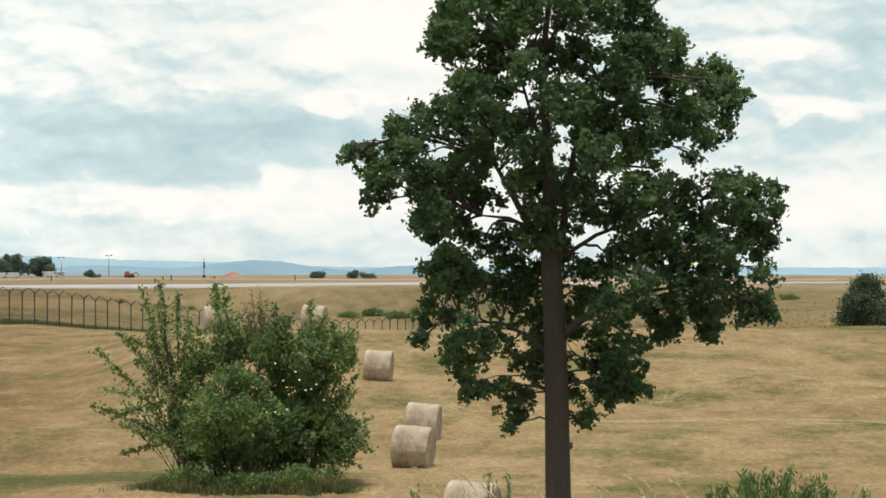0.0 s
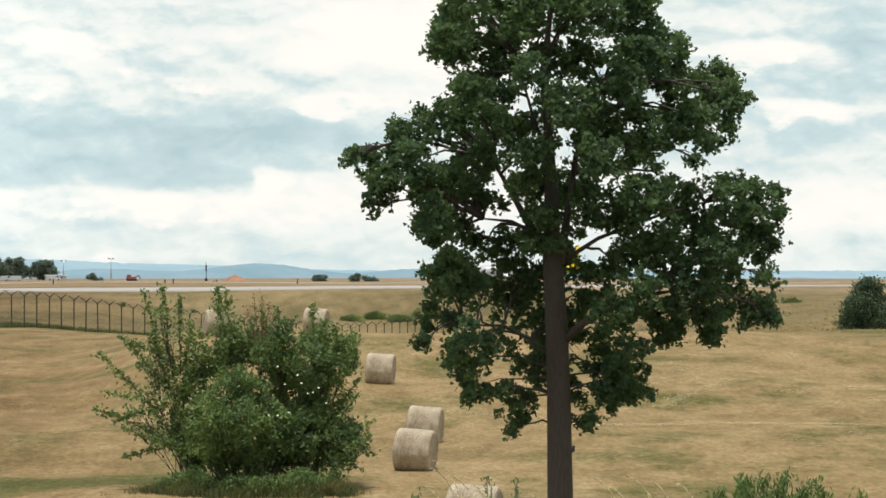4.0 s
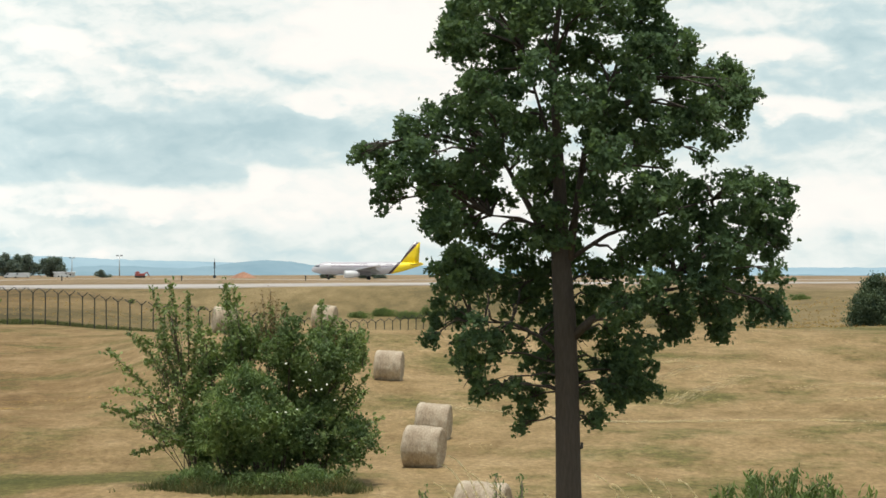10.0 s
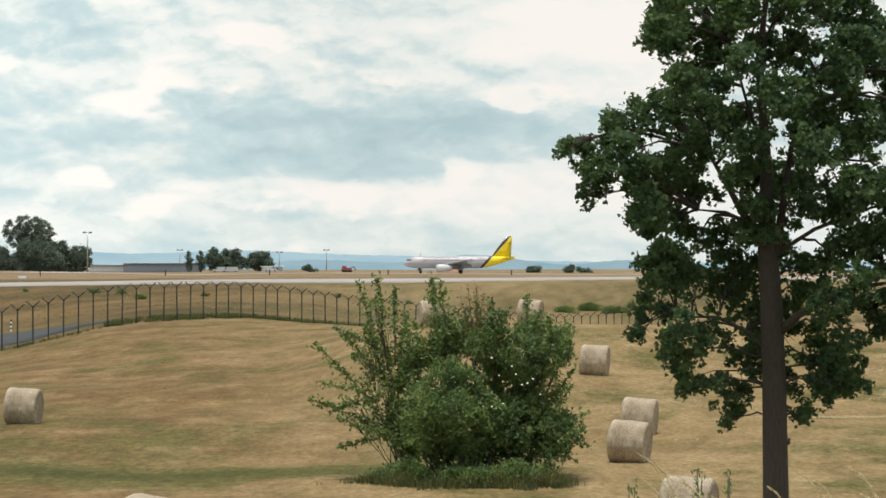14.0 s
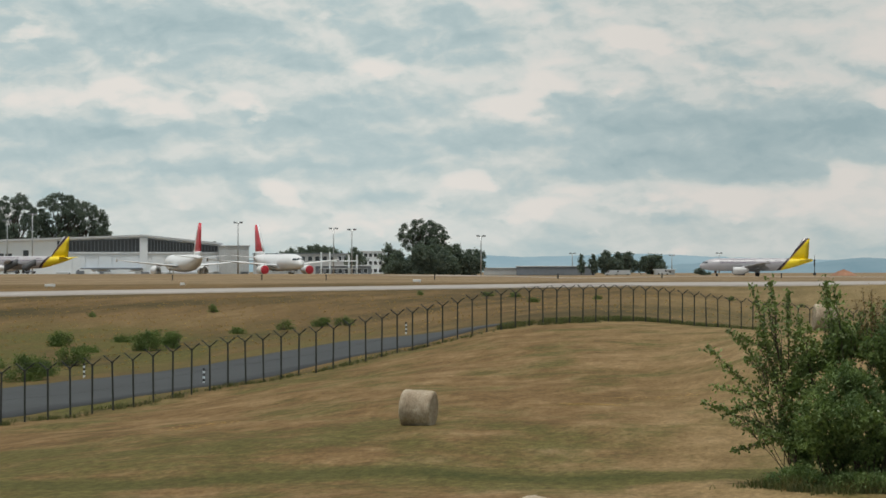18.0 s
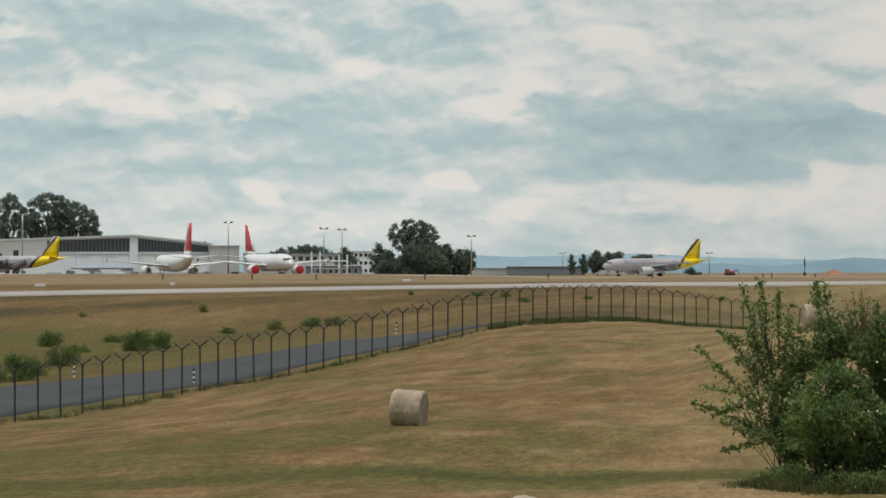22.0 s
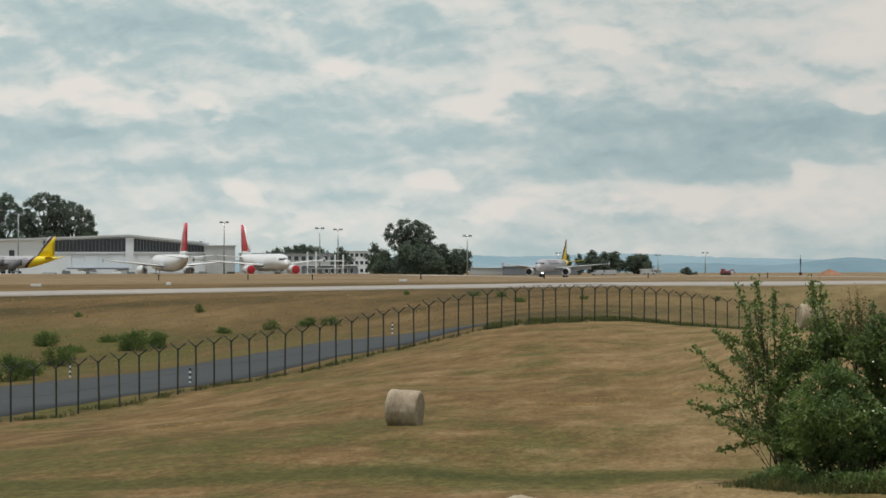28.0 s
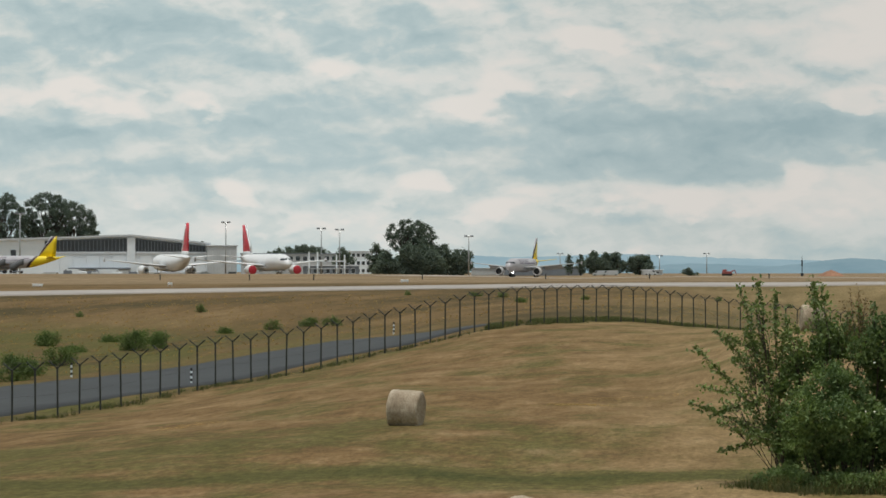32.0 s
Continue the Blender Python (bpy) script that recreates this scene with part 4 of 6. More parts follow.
# the big wayside shrub: metres aside from its middle, metres over its foot, radius
SHRUB = [(1.48, 3.65, 0.73), (2.22, 3.65, 0.57), (1.08, 2.84, 0.82), (1.97, 2.68, 0.75), (1.40, 1.70, 0.82), (2.22, 1.53, 0.65), (2.54, 4.31, 0.33), (2.58, 3.65, 0.33), (0.75, 3.65, 0.57),
    (0.26, 3.98, 0.42), (0.75, 1.70, 0.73), (1.73, 4.31, 0.42), (2.71, 1.70, 0.36), (2.94, 1.45, 0.26), (2.38, 0.95, 0.42), (1.57, 0.85, 0.55), (0.59, 0.85, 0.57), (-0.39, 3.98, 0.54),
    (-0.88, 3.98, 0.42), (-0.55, 4.47, 0.29), (-1.21, 3.65, 0.42), (0.10, 4.47, 0.29), (0.75, 4.47, 0.33), (-1.70, 3.49, 0.33), (-1.86, 2.84, 0.42), (-2.02, 2.02, 0.49),
    (-2.19, 1.37, 0.42), (-1.70, 0.95, 0.49), (-0.88, 0.85, 0.49), (-0.07, 0.85, 0.49)]
SHRUB_ELDER = [(-0.88, 2.84, 0.62), (-0.07, 2.84, 0.59), (-1.37, 2.19, 0.55), (-0.39, 2.10, 0.72), (0.42, 2.02, 0.52), (-1.53, 1.53, 0.49), (-0.88, 1.29, 0.52), (-0.07, 1.24, 0.59),
    (0.67, 1.34, 0.42), (-0.47, 3.20, 0.33)]
SHRUB_LIGHT = [(-2.68, 3.98, 0.24), (-3.00, 4.23, 0.21), (-2.51, 4.63, 0.23), (-2.76, 5.12, 0.18), (-2.43, 3.49, 0.24), (-3.08, 3.65, 0.18), (-3.00, 2.84, 0.20), (-2.51, 2.68, 0.29),
    (-3.49, 2.27, 0.20), (-3.00, 2.02, 0.24), (-3.65, 1.86, 0.15), (-2.68, 1.53, 0.29), (-3.16, 1.57, 0.16), (-1.78, 4.23, 0.23), (-1.70, 3.90, 0.26), (-1.13, 5.29, 0.18),
    (-1.04, 4.63, 0.24), (-0.72, 4.31, 0.26)]
# leafy rods that stand out of it: from aside, height, to aside, height, thickness
RODS_LEFT = [(-2.51, 1.70, -4.60, 3.98, 0.13), (-2.51, 1.37, -4.71, 2.38, 0.13), (-2.35, 2.68, -3.95, 4.47, 0.15), (-2.51, 2.68, -3.25, 5.74, 0.15), (-2.35, 3.00, -2.71, 5.94, 0.17),
    (-2.19, 3.33, -2.22, 5.61, 0.13), (-2.68, 1.21, -3.85, 0.91, 0.09), (-2.68, 2.35, -4.31, 2.84, 0.12), (-3.00, 2.35, -4.06, 1.94, 0.10), (-2.51, 3.65, -3.65, 4.31, 0.12),
    (-2.51, 2.84, -3.49, 3.65, 0.12), (-2.02, 2.68, -2.02, 4.31, 0.14), (-2.35, 1.37, -3.57, 1.62, 0.12)]
RODS_UPPER = [(-0.88, 3.98, -1.13, 5.86, 0.22), (-0.69, 4.31, -0.93, 5.69, 0.20), (0.26, 4.14, 0.13, 5.29, 0.15), (0.59, 4.14, 0.59, 5.29, 0.15), (0.75, 4.31, 1.11, 4.96, 0.14),
    (1.65, 3.98, 1.62, 5.37, 0.14), (1.73, 4.14, 2.01, 4.96, 0.14), (2.38, 3.98, 2.25, 4.76, 0.14), (2.71, 3.98, 2.81, 4.50, 0.12), (2.79, 3.49, 2.85, 4.14, 0.12),
    (-1.78, 3.65, -1.94, 4.96, 0.16), (-1.37, 3.65, -1.66, 4.63, 0.16), (-0.23, 3.98, -0.15, 4.96, 0.14)]
RODS_RIGHT = [(2.38, 2.35, 3.03, 3.28, 0.12), (2.38, 2.02, 2.94, 2.84, 0.12), (2.54, 1.53, 3.41, 1.99, 0.12), (2.54, 1.21, 3.28, 1.62, 0.12), (2.54, 1.04, 3.41, 1.04, 0.12),
    (2.38, 0.96, 3.07, 0.55, 0.10)]


def wayside_shrub():
    rng = np.random.default_rng(11)
    bush = thing("bush", stand(1.22, 81.5), "large spreading green elder and plum bush with white flower heads", "bush")
    stems = []

    def filled(blobs, depth, ahead, per_area, leaves, spread):
        out = []
        for x, z, r in blobs:
            y = rng.uniform(-1, 1) * depth + ahead
            foot = Vector((-2.0 + rng.normal() * 0.12 if x < -1.9 else x * 0.55 + rng.normal() * 0.15, 0.3 + y * 0.4, -0.1))
            piece, line = bough(foot, (x, y, z + r * 0.5), 0.026 if x > -1.9 else 0.012, 0.006, rng, 0.03, 6)
            part("stem", piece, M_twig, bush, smooth=True)
            for _ in range(4):
                d = Vector(rng.normal(size=3)).normalized() * r
                stems.append(bough(line[4], Vector((x, y, z)) + d, 0.013, 0.005, rng, 0.1, 3)[0])
            n = max(4, int(per_area * r * r))
            d = rng.normal(size=(n, 3))
            d /= np.linalg.norm(d, axis=1)[:, None]
            ends = d * (r * rng.uniform(0.3, 1.0, n) ** 0.5)[:, None] + np.array([x, y, z])
            spots = np.repeat(ends, rng.poisson(leaves, n), axis=0)
            out.append(spots + rng.normal(size=spots.shape) * spread)
        return np.concatenate(out)
    part("crown", leaf_cloud(filled(SHRUB, 0.9, 0.3, 150, 27, 0.105), 0.13, rng, 0.25, 0.6), M_bush, bush, "dense dark green leaves")
    part("outer_foliage", leaf_cloud(filled(SHRUB_LIGHT, 0.5, 0.0, 110, 17, 0.10), 0.125, rng, 0.2, 0.62), M_young, bush, "loose lighter green shoots")
    part("front_foliage", leaf_cloud(filled(SHRUB_ELDER, 0.6, -1.0, 135, 28, 0.10), 0.15, rng, 0.5, 0.46), M_elder, bush, "rounded lighter green elder leaves")
    tagged(part("twigwork", joined(*stems), M_twig, bush, "thin brown twigs", True), kind="stuff")
    rods = []
    for many, lines in ((104, RODS_LEFT), (125, RODS_UPPER), (95, RODS_RIGHT)):
        for x0, z0, x1, z1, w in lines:
            y0 = rng.normal() * 0.35
            a, b = np.array([x0, y0, z0]), np.array([x1, y0 + rng.normal() * 0.3, z1])
            piece, line = bough(a, b, 0.02, 0.005, rng, 0.04, 5)
            part("stem", piece, M_twig, bush, smooth=True)
            n = int(many * np.linalg.norm(b - a))
            t = rng.uniform(0, 1, n)
            bent = np.stack([np.interp(t, np.linspace(0, 1, 6), [p[i] for p in line]) for i in range(3)], 1)
            rods.append(bent + rng.normal(size=(n, 3)) * (w * (1.1 - 0.55 * t) * rng.choice([0.4, 0.7, 1.05], n))[:, None])
    part("outer_shoots_foliage", leaf_cloud(np.concatenate(rods), 0.13, rng, 0.1, 0.62), M_young, bush, "leafy light green rods")
    for x in (-2.1, -2.0, -1.9):
        part("stem", bough((x + 0.1, -0.1, -0.1), (x - 0.6 + rng.normal() * 0.25, 0.1, 3.6), 0.036, 0.012, rng, 0.03, 7)[0], M_twig, bush, "pale bare plum stem", True)
    dry = []
    for x0, x1, z1 in ((0.05, -0.3, 5.3), (0.1, -0.1, 5.6), (0.15, 0.15, 5.7), (0.2, 0.35, 5.45), (0.3, 0.6, 5.1), (0.15, 0.2, 5.0), (1.9, 2.0, 4.3)):
        a, b = np.array([x0, -0.2, 3.9]), np.array([x1, -0.25, z1])
        part("withered_stem", bough(a, b, 0.014, 0.004, rng, 0.02, 5)[0], M_twig, bush, smooth=True)
        t = rng.uniform(0.15, 1, 110)[:, None]
        dry.append(a + (b - a) * t + rng.normal(size=(110, 3)) * 0.14 * (1.1 - 0.7 * t))
    part("withered_foliage", leaf_cloud(np.concatenate(dry), 0.085, rng, -0.4, 0.4), M_russet, bush, "withered tan-brown fronds")
    for x, z in ((0.59, 3.6), (1.16, 3.36), (1.27, 3.13), (1.6, 2.87), (1.44, 2.84), (1.97, 2.56), (0.91, 2.3), (0.59, 2.22), (0.34, 2.22), (-1.86, 2.7), (1.75, 3.0), (0.8, 3.1)):
        part("flower_head", moved(lathe([(-0.012, 0.008), (-0.006, 0.025), (0.008, 0.033), (0.018, 0.021), (0.021, 0.008)], 9, "z"), pose(x, -1.3 - 0.1 * rng.random(), z, rng.normal() * 15 + 35, rng.normal() * 20)), M_cream, bush, "flat white flower head")
    return bush


wayside_shrub()


def far_tree(name, az, dist, wide, tall, seed, label, base=0.12, slim=1.0, mat=None, leaf=0.75, trunk=True, group="", category="tree", dense=1.0, masses=0, peaked=False, airy=0.0):
    """A distant tree or shrub: trunk, limbs, and a ragged crown of clumps; an airy one holds separate heads with sky between them."""
    rng = np.random.default_rng(seed)
    t = thing(name, stand(az, dist), label, category, group)
    blobs = []
    n = masses or (26 if tall > 6 else 10)
    for _ in range(900 if airy else 0):
        r = airy * wide * rng.uniform(0.6, 1.25)
        a, q = rng.uniform(0, 2 * math.pi), math.sqrt(rng.uniform(0, 1))
        x = (wide * 0.5 - r) * q * math.cos(a)
        z = tall * (1 + base) * 0.5 + (tall * (1 - base) * 0.5 - r) * q * math.sin(a)
        if all(math.hypot(x - u, z - w) > 0.70 * (r + s) for u, w, s in blobs):
            blobs.append((x, z, r))
    for i in range(0 if airy else n):
        h = base + (1 - base) * (i + 0.5) / n
        env = math.sin(math.pi * min(1, max(0.06, (h - base) / (1 - base) * 0.86 + 0.14))) ** 0.55
        if peaked:
            env = 0.18 + 0.82 * (1 - h) ** 0.75
        r = wide * 0.5 * env * rng.uniform(0.2, 0.42) * slim
        x = rng.uniform(-1, 1) * max(0, wide * 0.5 * env - r)
        blobs.append((x, min(tall * h, tall - r), r))
    if trunk:
        part("trunk", tube([(0, 0, -0.3), (0, 0, tall * 0.3), (wide * 0.02, 0, tall * 0.75)], [wide * 0.035 + 0.08, wide * 0.028 + 0.06, 0.05], 8), M_bark, t, smooth=True)
        part("limbs", joined(*[bough((0, 0, tall * 0.25), (x, 0, z), wide * 0.012 + 0.03, 0.03, rng)[0] for x, z, r in blobs]), M_bark, t, smooth=True)
    else:
        part("stems", joined(*[bough((x * 0.3, 0, -0.1), (x, 0, z), 0.04, 0.01, rng)[0] for x, z, r in blobs]), M_twig, t, smooth=True)
    k = leaf
    part("crown", leaf_cloud(sprays(blobs, dense * 7.0 / (k * k), k * (0.6 if dense > 0.9 else 1.1), 9, rng, 0.9), k * 0.85, rng, 0.1, 0.75), mat or M_far_hazed, t)
    return t


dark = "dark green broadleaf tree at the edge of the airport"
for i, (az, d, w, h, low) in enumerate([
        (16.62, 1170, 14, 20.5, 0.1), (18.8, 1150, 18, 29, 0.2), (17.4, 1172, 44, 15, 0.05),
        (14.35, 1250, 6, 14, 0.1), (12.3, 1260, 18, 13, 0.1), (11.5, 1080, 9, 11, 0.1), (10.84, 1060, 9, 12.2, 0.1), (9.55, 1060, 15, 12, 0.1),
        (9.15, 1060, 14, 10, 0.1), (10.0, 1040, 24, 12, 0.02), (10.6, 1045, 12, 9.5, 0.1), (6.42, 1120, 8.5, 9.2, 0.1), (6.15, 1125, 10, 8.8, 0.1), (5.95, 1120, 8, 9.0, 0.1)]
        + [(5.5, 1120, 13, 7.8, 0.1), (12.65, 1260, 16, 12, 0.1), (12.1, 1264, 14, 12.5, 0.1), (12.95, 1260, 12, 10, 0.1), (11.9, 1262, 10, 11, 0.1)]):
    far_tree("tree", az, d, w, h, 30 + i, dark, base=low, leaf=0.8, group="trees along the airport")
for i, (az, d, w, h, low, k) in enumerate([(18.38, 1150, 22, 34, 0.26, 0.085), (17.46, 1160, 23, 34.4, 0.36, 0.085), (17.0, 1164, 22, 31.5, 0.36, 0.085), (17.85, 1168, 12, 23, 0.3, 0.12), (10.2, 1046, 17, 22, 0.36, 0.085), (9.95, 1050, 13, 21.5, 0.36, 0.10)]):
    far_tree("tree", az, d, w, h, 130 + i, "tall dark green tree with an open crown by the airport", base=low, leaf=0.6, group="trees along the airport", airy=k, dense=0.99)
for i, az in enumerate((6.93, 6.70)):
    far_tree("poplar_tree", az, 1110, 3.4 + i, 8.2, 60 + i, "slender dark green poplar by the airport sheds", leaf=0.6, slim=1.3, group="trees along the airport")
for i, (az, d, w, h) in enumerate([(4.47, 1000, 6.5, 2.6), (-0.09, 1000, 7.5, 2.4), (-0.83, 1000, 7, 2.8), (-1.1, 1010, 6, 1.6)]):
    far_tree("shrub", az, d, w, h, 70 + i, "low dark shrub on the far grass", base=0.05, leaf=0.5, trunk=False, group="shrubs on the airfield", category="shrub")
for az, d, w, h, seed in ((-11.15, 178, 5.0, 3.3, 81), (-12.2, 180, 4.4, 2.8, 82)):
    far_tree("round_shrub", az, d, w, h, seed, "rounded dense dark green shrub on the field's crest", base=0.02, leaf=0.17, trunk=False, slim=1.2, category="shrub", mat=M_thorn, masses=34, dense=0.62, peaked=True)
# low broom on the rough grass inside the fence
BROOM_WEST = [(14.38, 292, 1.3, 0.8), (16.8, 285, 1.0, 0.4), (17.45, 240, 3.2, 1.3), (17.2, 214, 3.6, 1.5), (18.15, 194, 4.6, 1.9), (15.7, 233, 4.2, 1.7), (15.1, 236, 3.0, 1.4), (15.4, 243, 3.2, 1.2), (17.75, 199, 2.6, 1.2), (16.2, 246, 2.6, 0.6),
    (13.9, 258, 2.4, 0.6), (12.95, 262, 2.0, 0.9), (12.2, 266, 2.4, 0.9), (11.75, 266, 2.4, 0.9), (8.8, 325, 1.8, 0.5), (8.25, 320, 1.6, 0.5)]
BROOM_EAST = [(7.9, 300, 1.8, 0.5), (6.6, 310, 1.4, 0.4), (-0.75, 330, 2.6, 0.5), (-0.45, 332, 1.8, 0.4), (18.8, 212, 3.6, 0.9), (16.9, 232, 3.2, 0.6), (-0.7, 356, 4.0, 0.8), (-1.2, 358, 4.6, 1.1), (-1.7, 355, 4.4, 1.0),
    (-2.2, 357, 4.6, 1.2), (-2.7, 356, 4.0, 0.9), (-9.6, 330, 3.2, 0.7), (-8.9, 350, 2.8, 0.5), (10.2, 330, 0.9, 0.4), (3.9, 340, 1.1, 0.5), (2.5, 350, 0.9, 0.4)]
for i, (az, d, w, h) in enumerate(BROOM_WEST + BROOM_EAST):
    far_tree("broom_shrub", az, d, w, h, 100 + i, "low green broom shrub in dry grass", base=0.0, leaf=0.13, trunk=False, mat=M_broom, group="shrubs on the airfield", category="shrub", slim=1.15, dense=0.34)


# ---- fence ----
def fence():
    line = [Vector((-math.sin(radians(a)) * d, math.cos(radians(a)) * d, 0)) for a, d in FENCE]
    pts, carry, step = [], 2.36, 2.527
    smooth_line = []
    for i in range(len(line) - 1):
        p0, p1, p2, p3 = line[max(i - 1, 0)], line[i], line[i + 1], line[min(i + 2, len(line) - 1)]
        for k in range(12):
            t = k / 12
            smooth_line.append(0.5 * ((2 * p1) + (p2 - p0) * t + (2 * p0 - 5 * p1 + 4 * p2 - p3) * t * t + (3 * p1 - p0 - 3 * p2 + p3) * t ** 3))
    for a, b in zip(smooth_line, smooth_line[1:]):
        seg = (b - a).length
        while carry <= seg:
            pts.append((a.lerp(b, carry / seg), (b - a).normalized()))
            carry += step
        carry -= seg
    f = thing("fence", Matrix.Identity(4), "dark steel security fence with forked post tops", "fence")
    post = mesh_of("post", joined(tube([(0, 0, -0.3), (0, 0, 2.56)], 0.052, 8), tube([(0, 0, 2.52), (0.0, 0.48, 2.90)], 0.034, 6), tube([(0, 0, 2.52), (0, -0.48, 2.90)], 0.034, 6), block(-0.06, 0.06, -0.06, 0.06, 2.5, 2.6, 0.01)), M_post)
    rng = np.random.default_rng(3)
    tops = []
    for p, d in pts:
        z = ground_z(p.x, p.y)
        ob = new("post", post)
        ob.matrix_basis = pose(p.x, p.y, z, rng.normal() * 0.6, rng.normal() * 0.6, math.degrees(math.atan2(d.y, d.x)) + rng.normal() * 2)
        ob.parent = f
        tops.append((p, Vector((-d.y, d.x, 0)), z))
    for side, h in ((0, 0.12), (0, 1.2), (0, 2.48), (0.48, 2.90), (-0.48, 2.90), (0.25, 2.71), (-0.25, 2.71)):
        part("wire", tube([p + s * side + Vector((0, 0, z + h)) for p, s, z in tops], 0.006, 4), M_post, f)
    return f


fence()


# ---- straw bales ----
def bale_material():
    m, nt, b = material("weathered_straw", 0.95)
    strand = noise_at(nt, 14, 4, 0.6, stretch=(1.3, 0.8, 0.8))
    wrap = noise_at(nt, 4, 4, 0.6, stretch=(2.2, 0.7, 0.7))
    stain = noise_at(nt, 1.3, 4, 0.6)
    col = ramp_of(nt, strand, [(0.28, (0.34, 0.275, 0.20)), (0.5, (0.435, 0.37, 0.285)), (0.75, (0.52, 0.455, 0.365))])
    col = mixed(nt, 1.0, col, ramp_of(nt, wrap, [(0.3, (0.86, 0.85, 0.83)), (0.7, (1.1, 1.1, 1.09))]), "MULTIPLY")
    col = mixed(nt, 1.0, col, ramp_of(nt, stain, [(0.35, (0.72, 0.66, 0.60)), (0.65, (1.14, 1.14, 1.13))]), "MULTIPLY")
    nt.links.new(col, b.inputs["Base Color"])
    bump(nt, b, math_node(nt, "ADD", strand, wrap), 0.8, 0.05)
    return m


M_bale = bale_material()


def bale(az, dist, turn, seed, width=1.18, r=0.68, label="weathered round straw bale on the mown field"):
    """A round bale lying on its side: sagging roll, rounded shoulders, coiled ends."""
    rng = np.random.default_rng(seed)
    n, prof = 56, []
    for k in range(9):
        prof.append((0, r * (0.02 + 0.115 * k)))
    ends = [(-width / 2 + 0.02 * math.sin(k * 2.6), q) for k, (_, q) in enumerate(prof)]
    body = [(-width / 2 + 0.05, r * 0.985)] + [(-width / 2 + width * t, r * (1 + 0.012 * math.sin(t * 37 + seed))) for t in np.linspace(0.1, 0.9, 15)] + [(width / 2 - 0.05, r * 0.985)]
    full = ends + body + [(-a, q) for a, q in ends[::-1]]
    v, f = lathe(full, n, "x")
    out = []
    for x, y, z in v:
        lump = 1 + 0.03 * noise.noise((x * 2.2 + seed, y * 2.2, z * 2.2)) + 0.012 * noise.noise((x * 9, y * 9 + seed, z * 9))
        y, z = y * lump, z * lump
        z += r * 0.97
        if z < 0.1:
            y, z = y * (1 + (0.1 - z) * 0.6), z * 0.3 + 0.02
        out.append((x + 0.02 * noise.noise((y * 5, z * 5, seed + x)), y, z))
    fluff = rng.normal(size=(110, 3))
    fluff[:, 1:] /= np.linalg.norm(fluff[:, 1:], axis=1)[:, None]
    pts = np.stack([rng.uniform(-width / 2, width / 2, 110), fluff[:, 1] * r * 1.005, np.maximum(0.03, fluff[:, 2] * r * 1.005 + r * 0.97)], 1)
    b = thing("straw_bale", stand(az, dist, turn, -0.05) @ pose(0, 0, 0, 0, 3.5), label, "bale", "bales on the field")
    part("roll", (out, f), M_bale, b, "tightly rolled grey-gold straw", True)
    tagged(part("loose_straw", leaf_cloud(pts, 0.14, rng, 0, 0.05), M_straw, b, "loose straw ends"), kind="stuff")
    return b


for i, (az, d, turn) in enumerate([(-1.97, 89, -15), (-2.17, 101, -9), (-1.27, 123, -8), (0.03, 148, -14), (2.05, 147, 10), (-3.15, 67, -14), (10.25, 103.8, -16), (7.7, 61, -48)]):
    bale(az, d, turn, i + 1)


# ---- aircraft ----
FUSELAGE = [(0.0, 0.06, -0.55), (0.25, 0.5, -0.48), (0.8, 0.95, -0.36), (1.7, 1.36, -0.22), (3.0, 1.72, -0.08), (4.6, 1.93, 0.0), (6.0, 1.975, 0.0), (22.0, 1.975, 0.0), (24.5, 1.86, 0.11), (27.0, 1.55, 0.38), (29.5, 1.13, 0.72), (31.6, 0.72, 1.02), (33.2, 0.36, 1.22), (33.84, 0.14, 1.28)]
AXIS_Z = 3.62
JET_SIZE = 1.035


def section_wing(root, tip, thick, n=10):
    """A wing between two sections, each (lead x, chord, y, z)."""
    rings = []
    for k in range(5):
        t = k / 4
        lead, chord, y, z = [root[i] + (tip[i] - root[i]) * t for i in range(4)]
        ring = []
        for s in (0.0, 0.03, 0.12, 0.35, 0.65, 1.0):
            ring.append((lead - chord * s, y, z + chord * thick * (1.5 * math.sqrt(s) - 1.1 * s - 0.4 * s ** 3)))
        for s in (0.65, 0.35, 0.12, 0.03):
            ring.append((lead - chord * s, y, z - 0.6 * chord * thick * (1.5 * math.sqrt(s) - 1.1 * s - 0.4 * s ** 3)))
        rings.append(ring)
    return loft(rings)


def fin_piece(root, tip, thick):
    rings = []
    for k in range(4):
        t = k / 3
        lead, chord, z = [root[i] + (tip[i] - root[i]) * t for i in range(3)]
        prof = [(0.0, 0.0), (0.06, 0.5), (0.3, 1.0), (0.65, 0.7), (1.0, 0.05)]
        rings.append([(lead - chord * s, w * thick * 0.5, z) for s, w in prof] + [(lead - chord * s, -w * thick * 0.5, z) for s, w in prof[-2:0:-1]])
    return loft(rings)


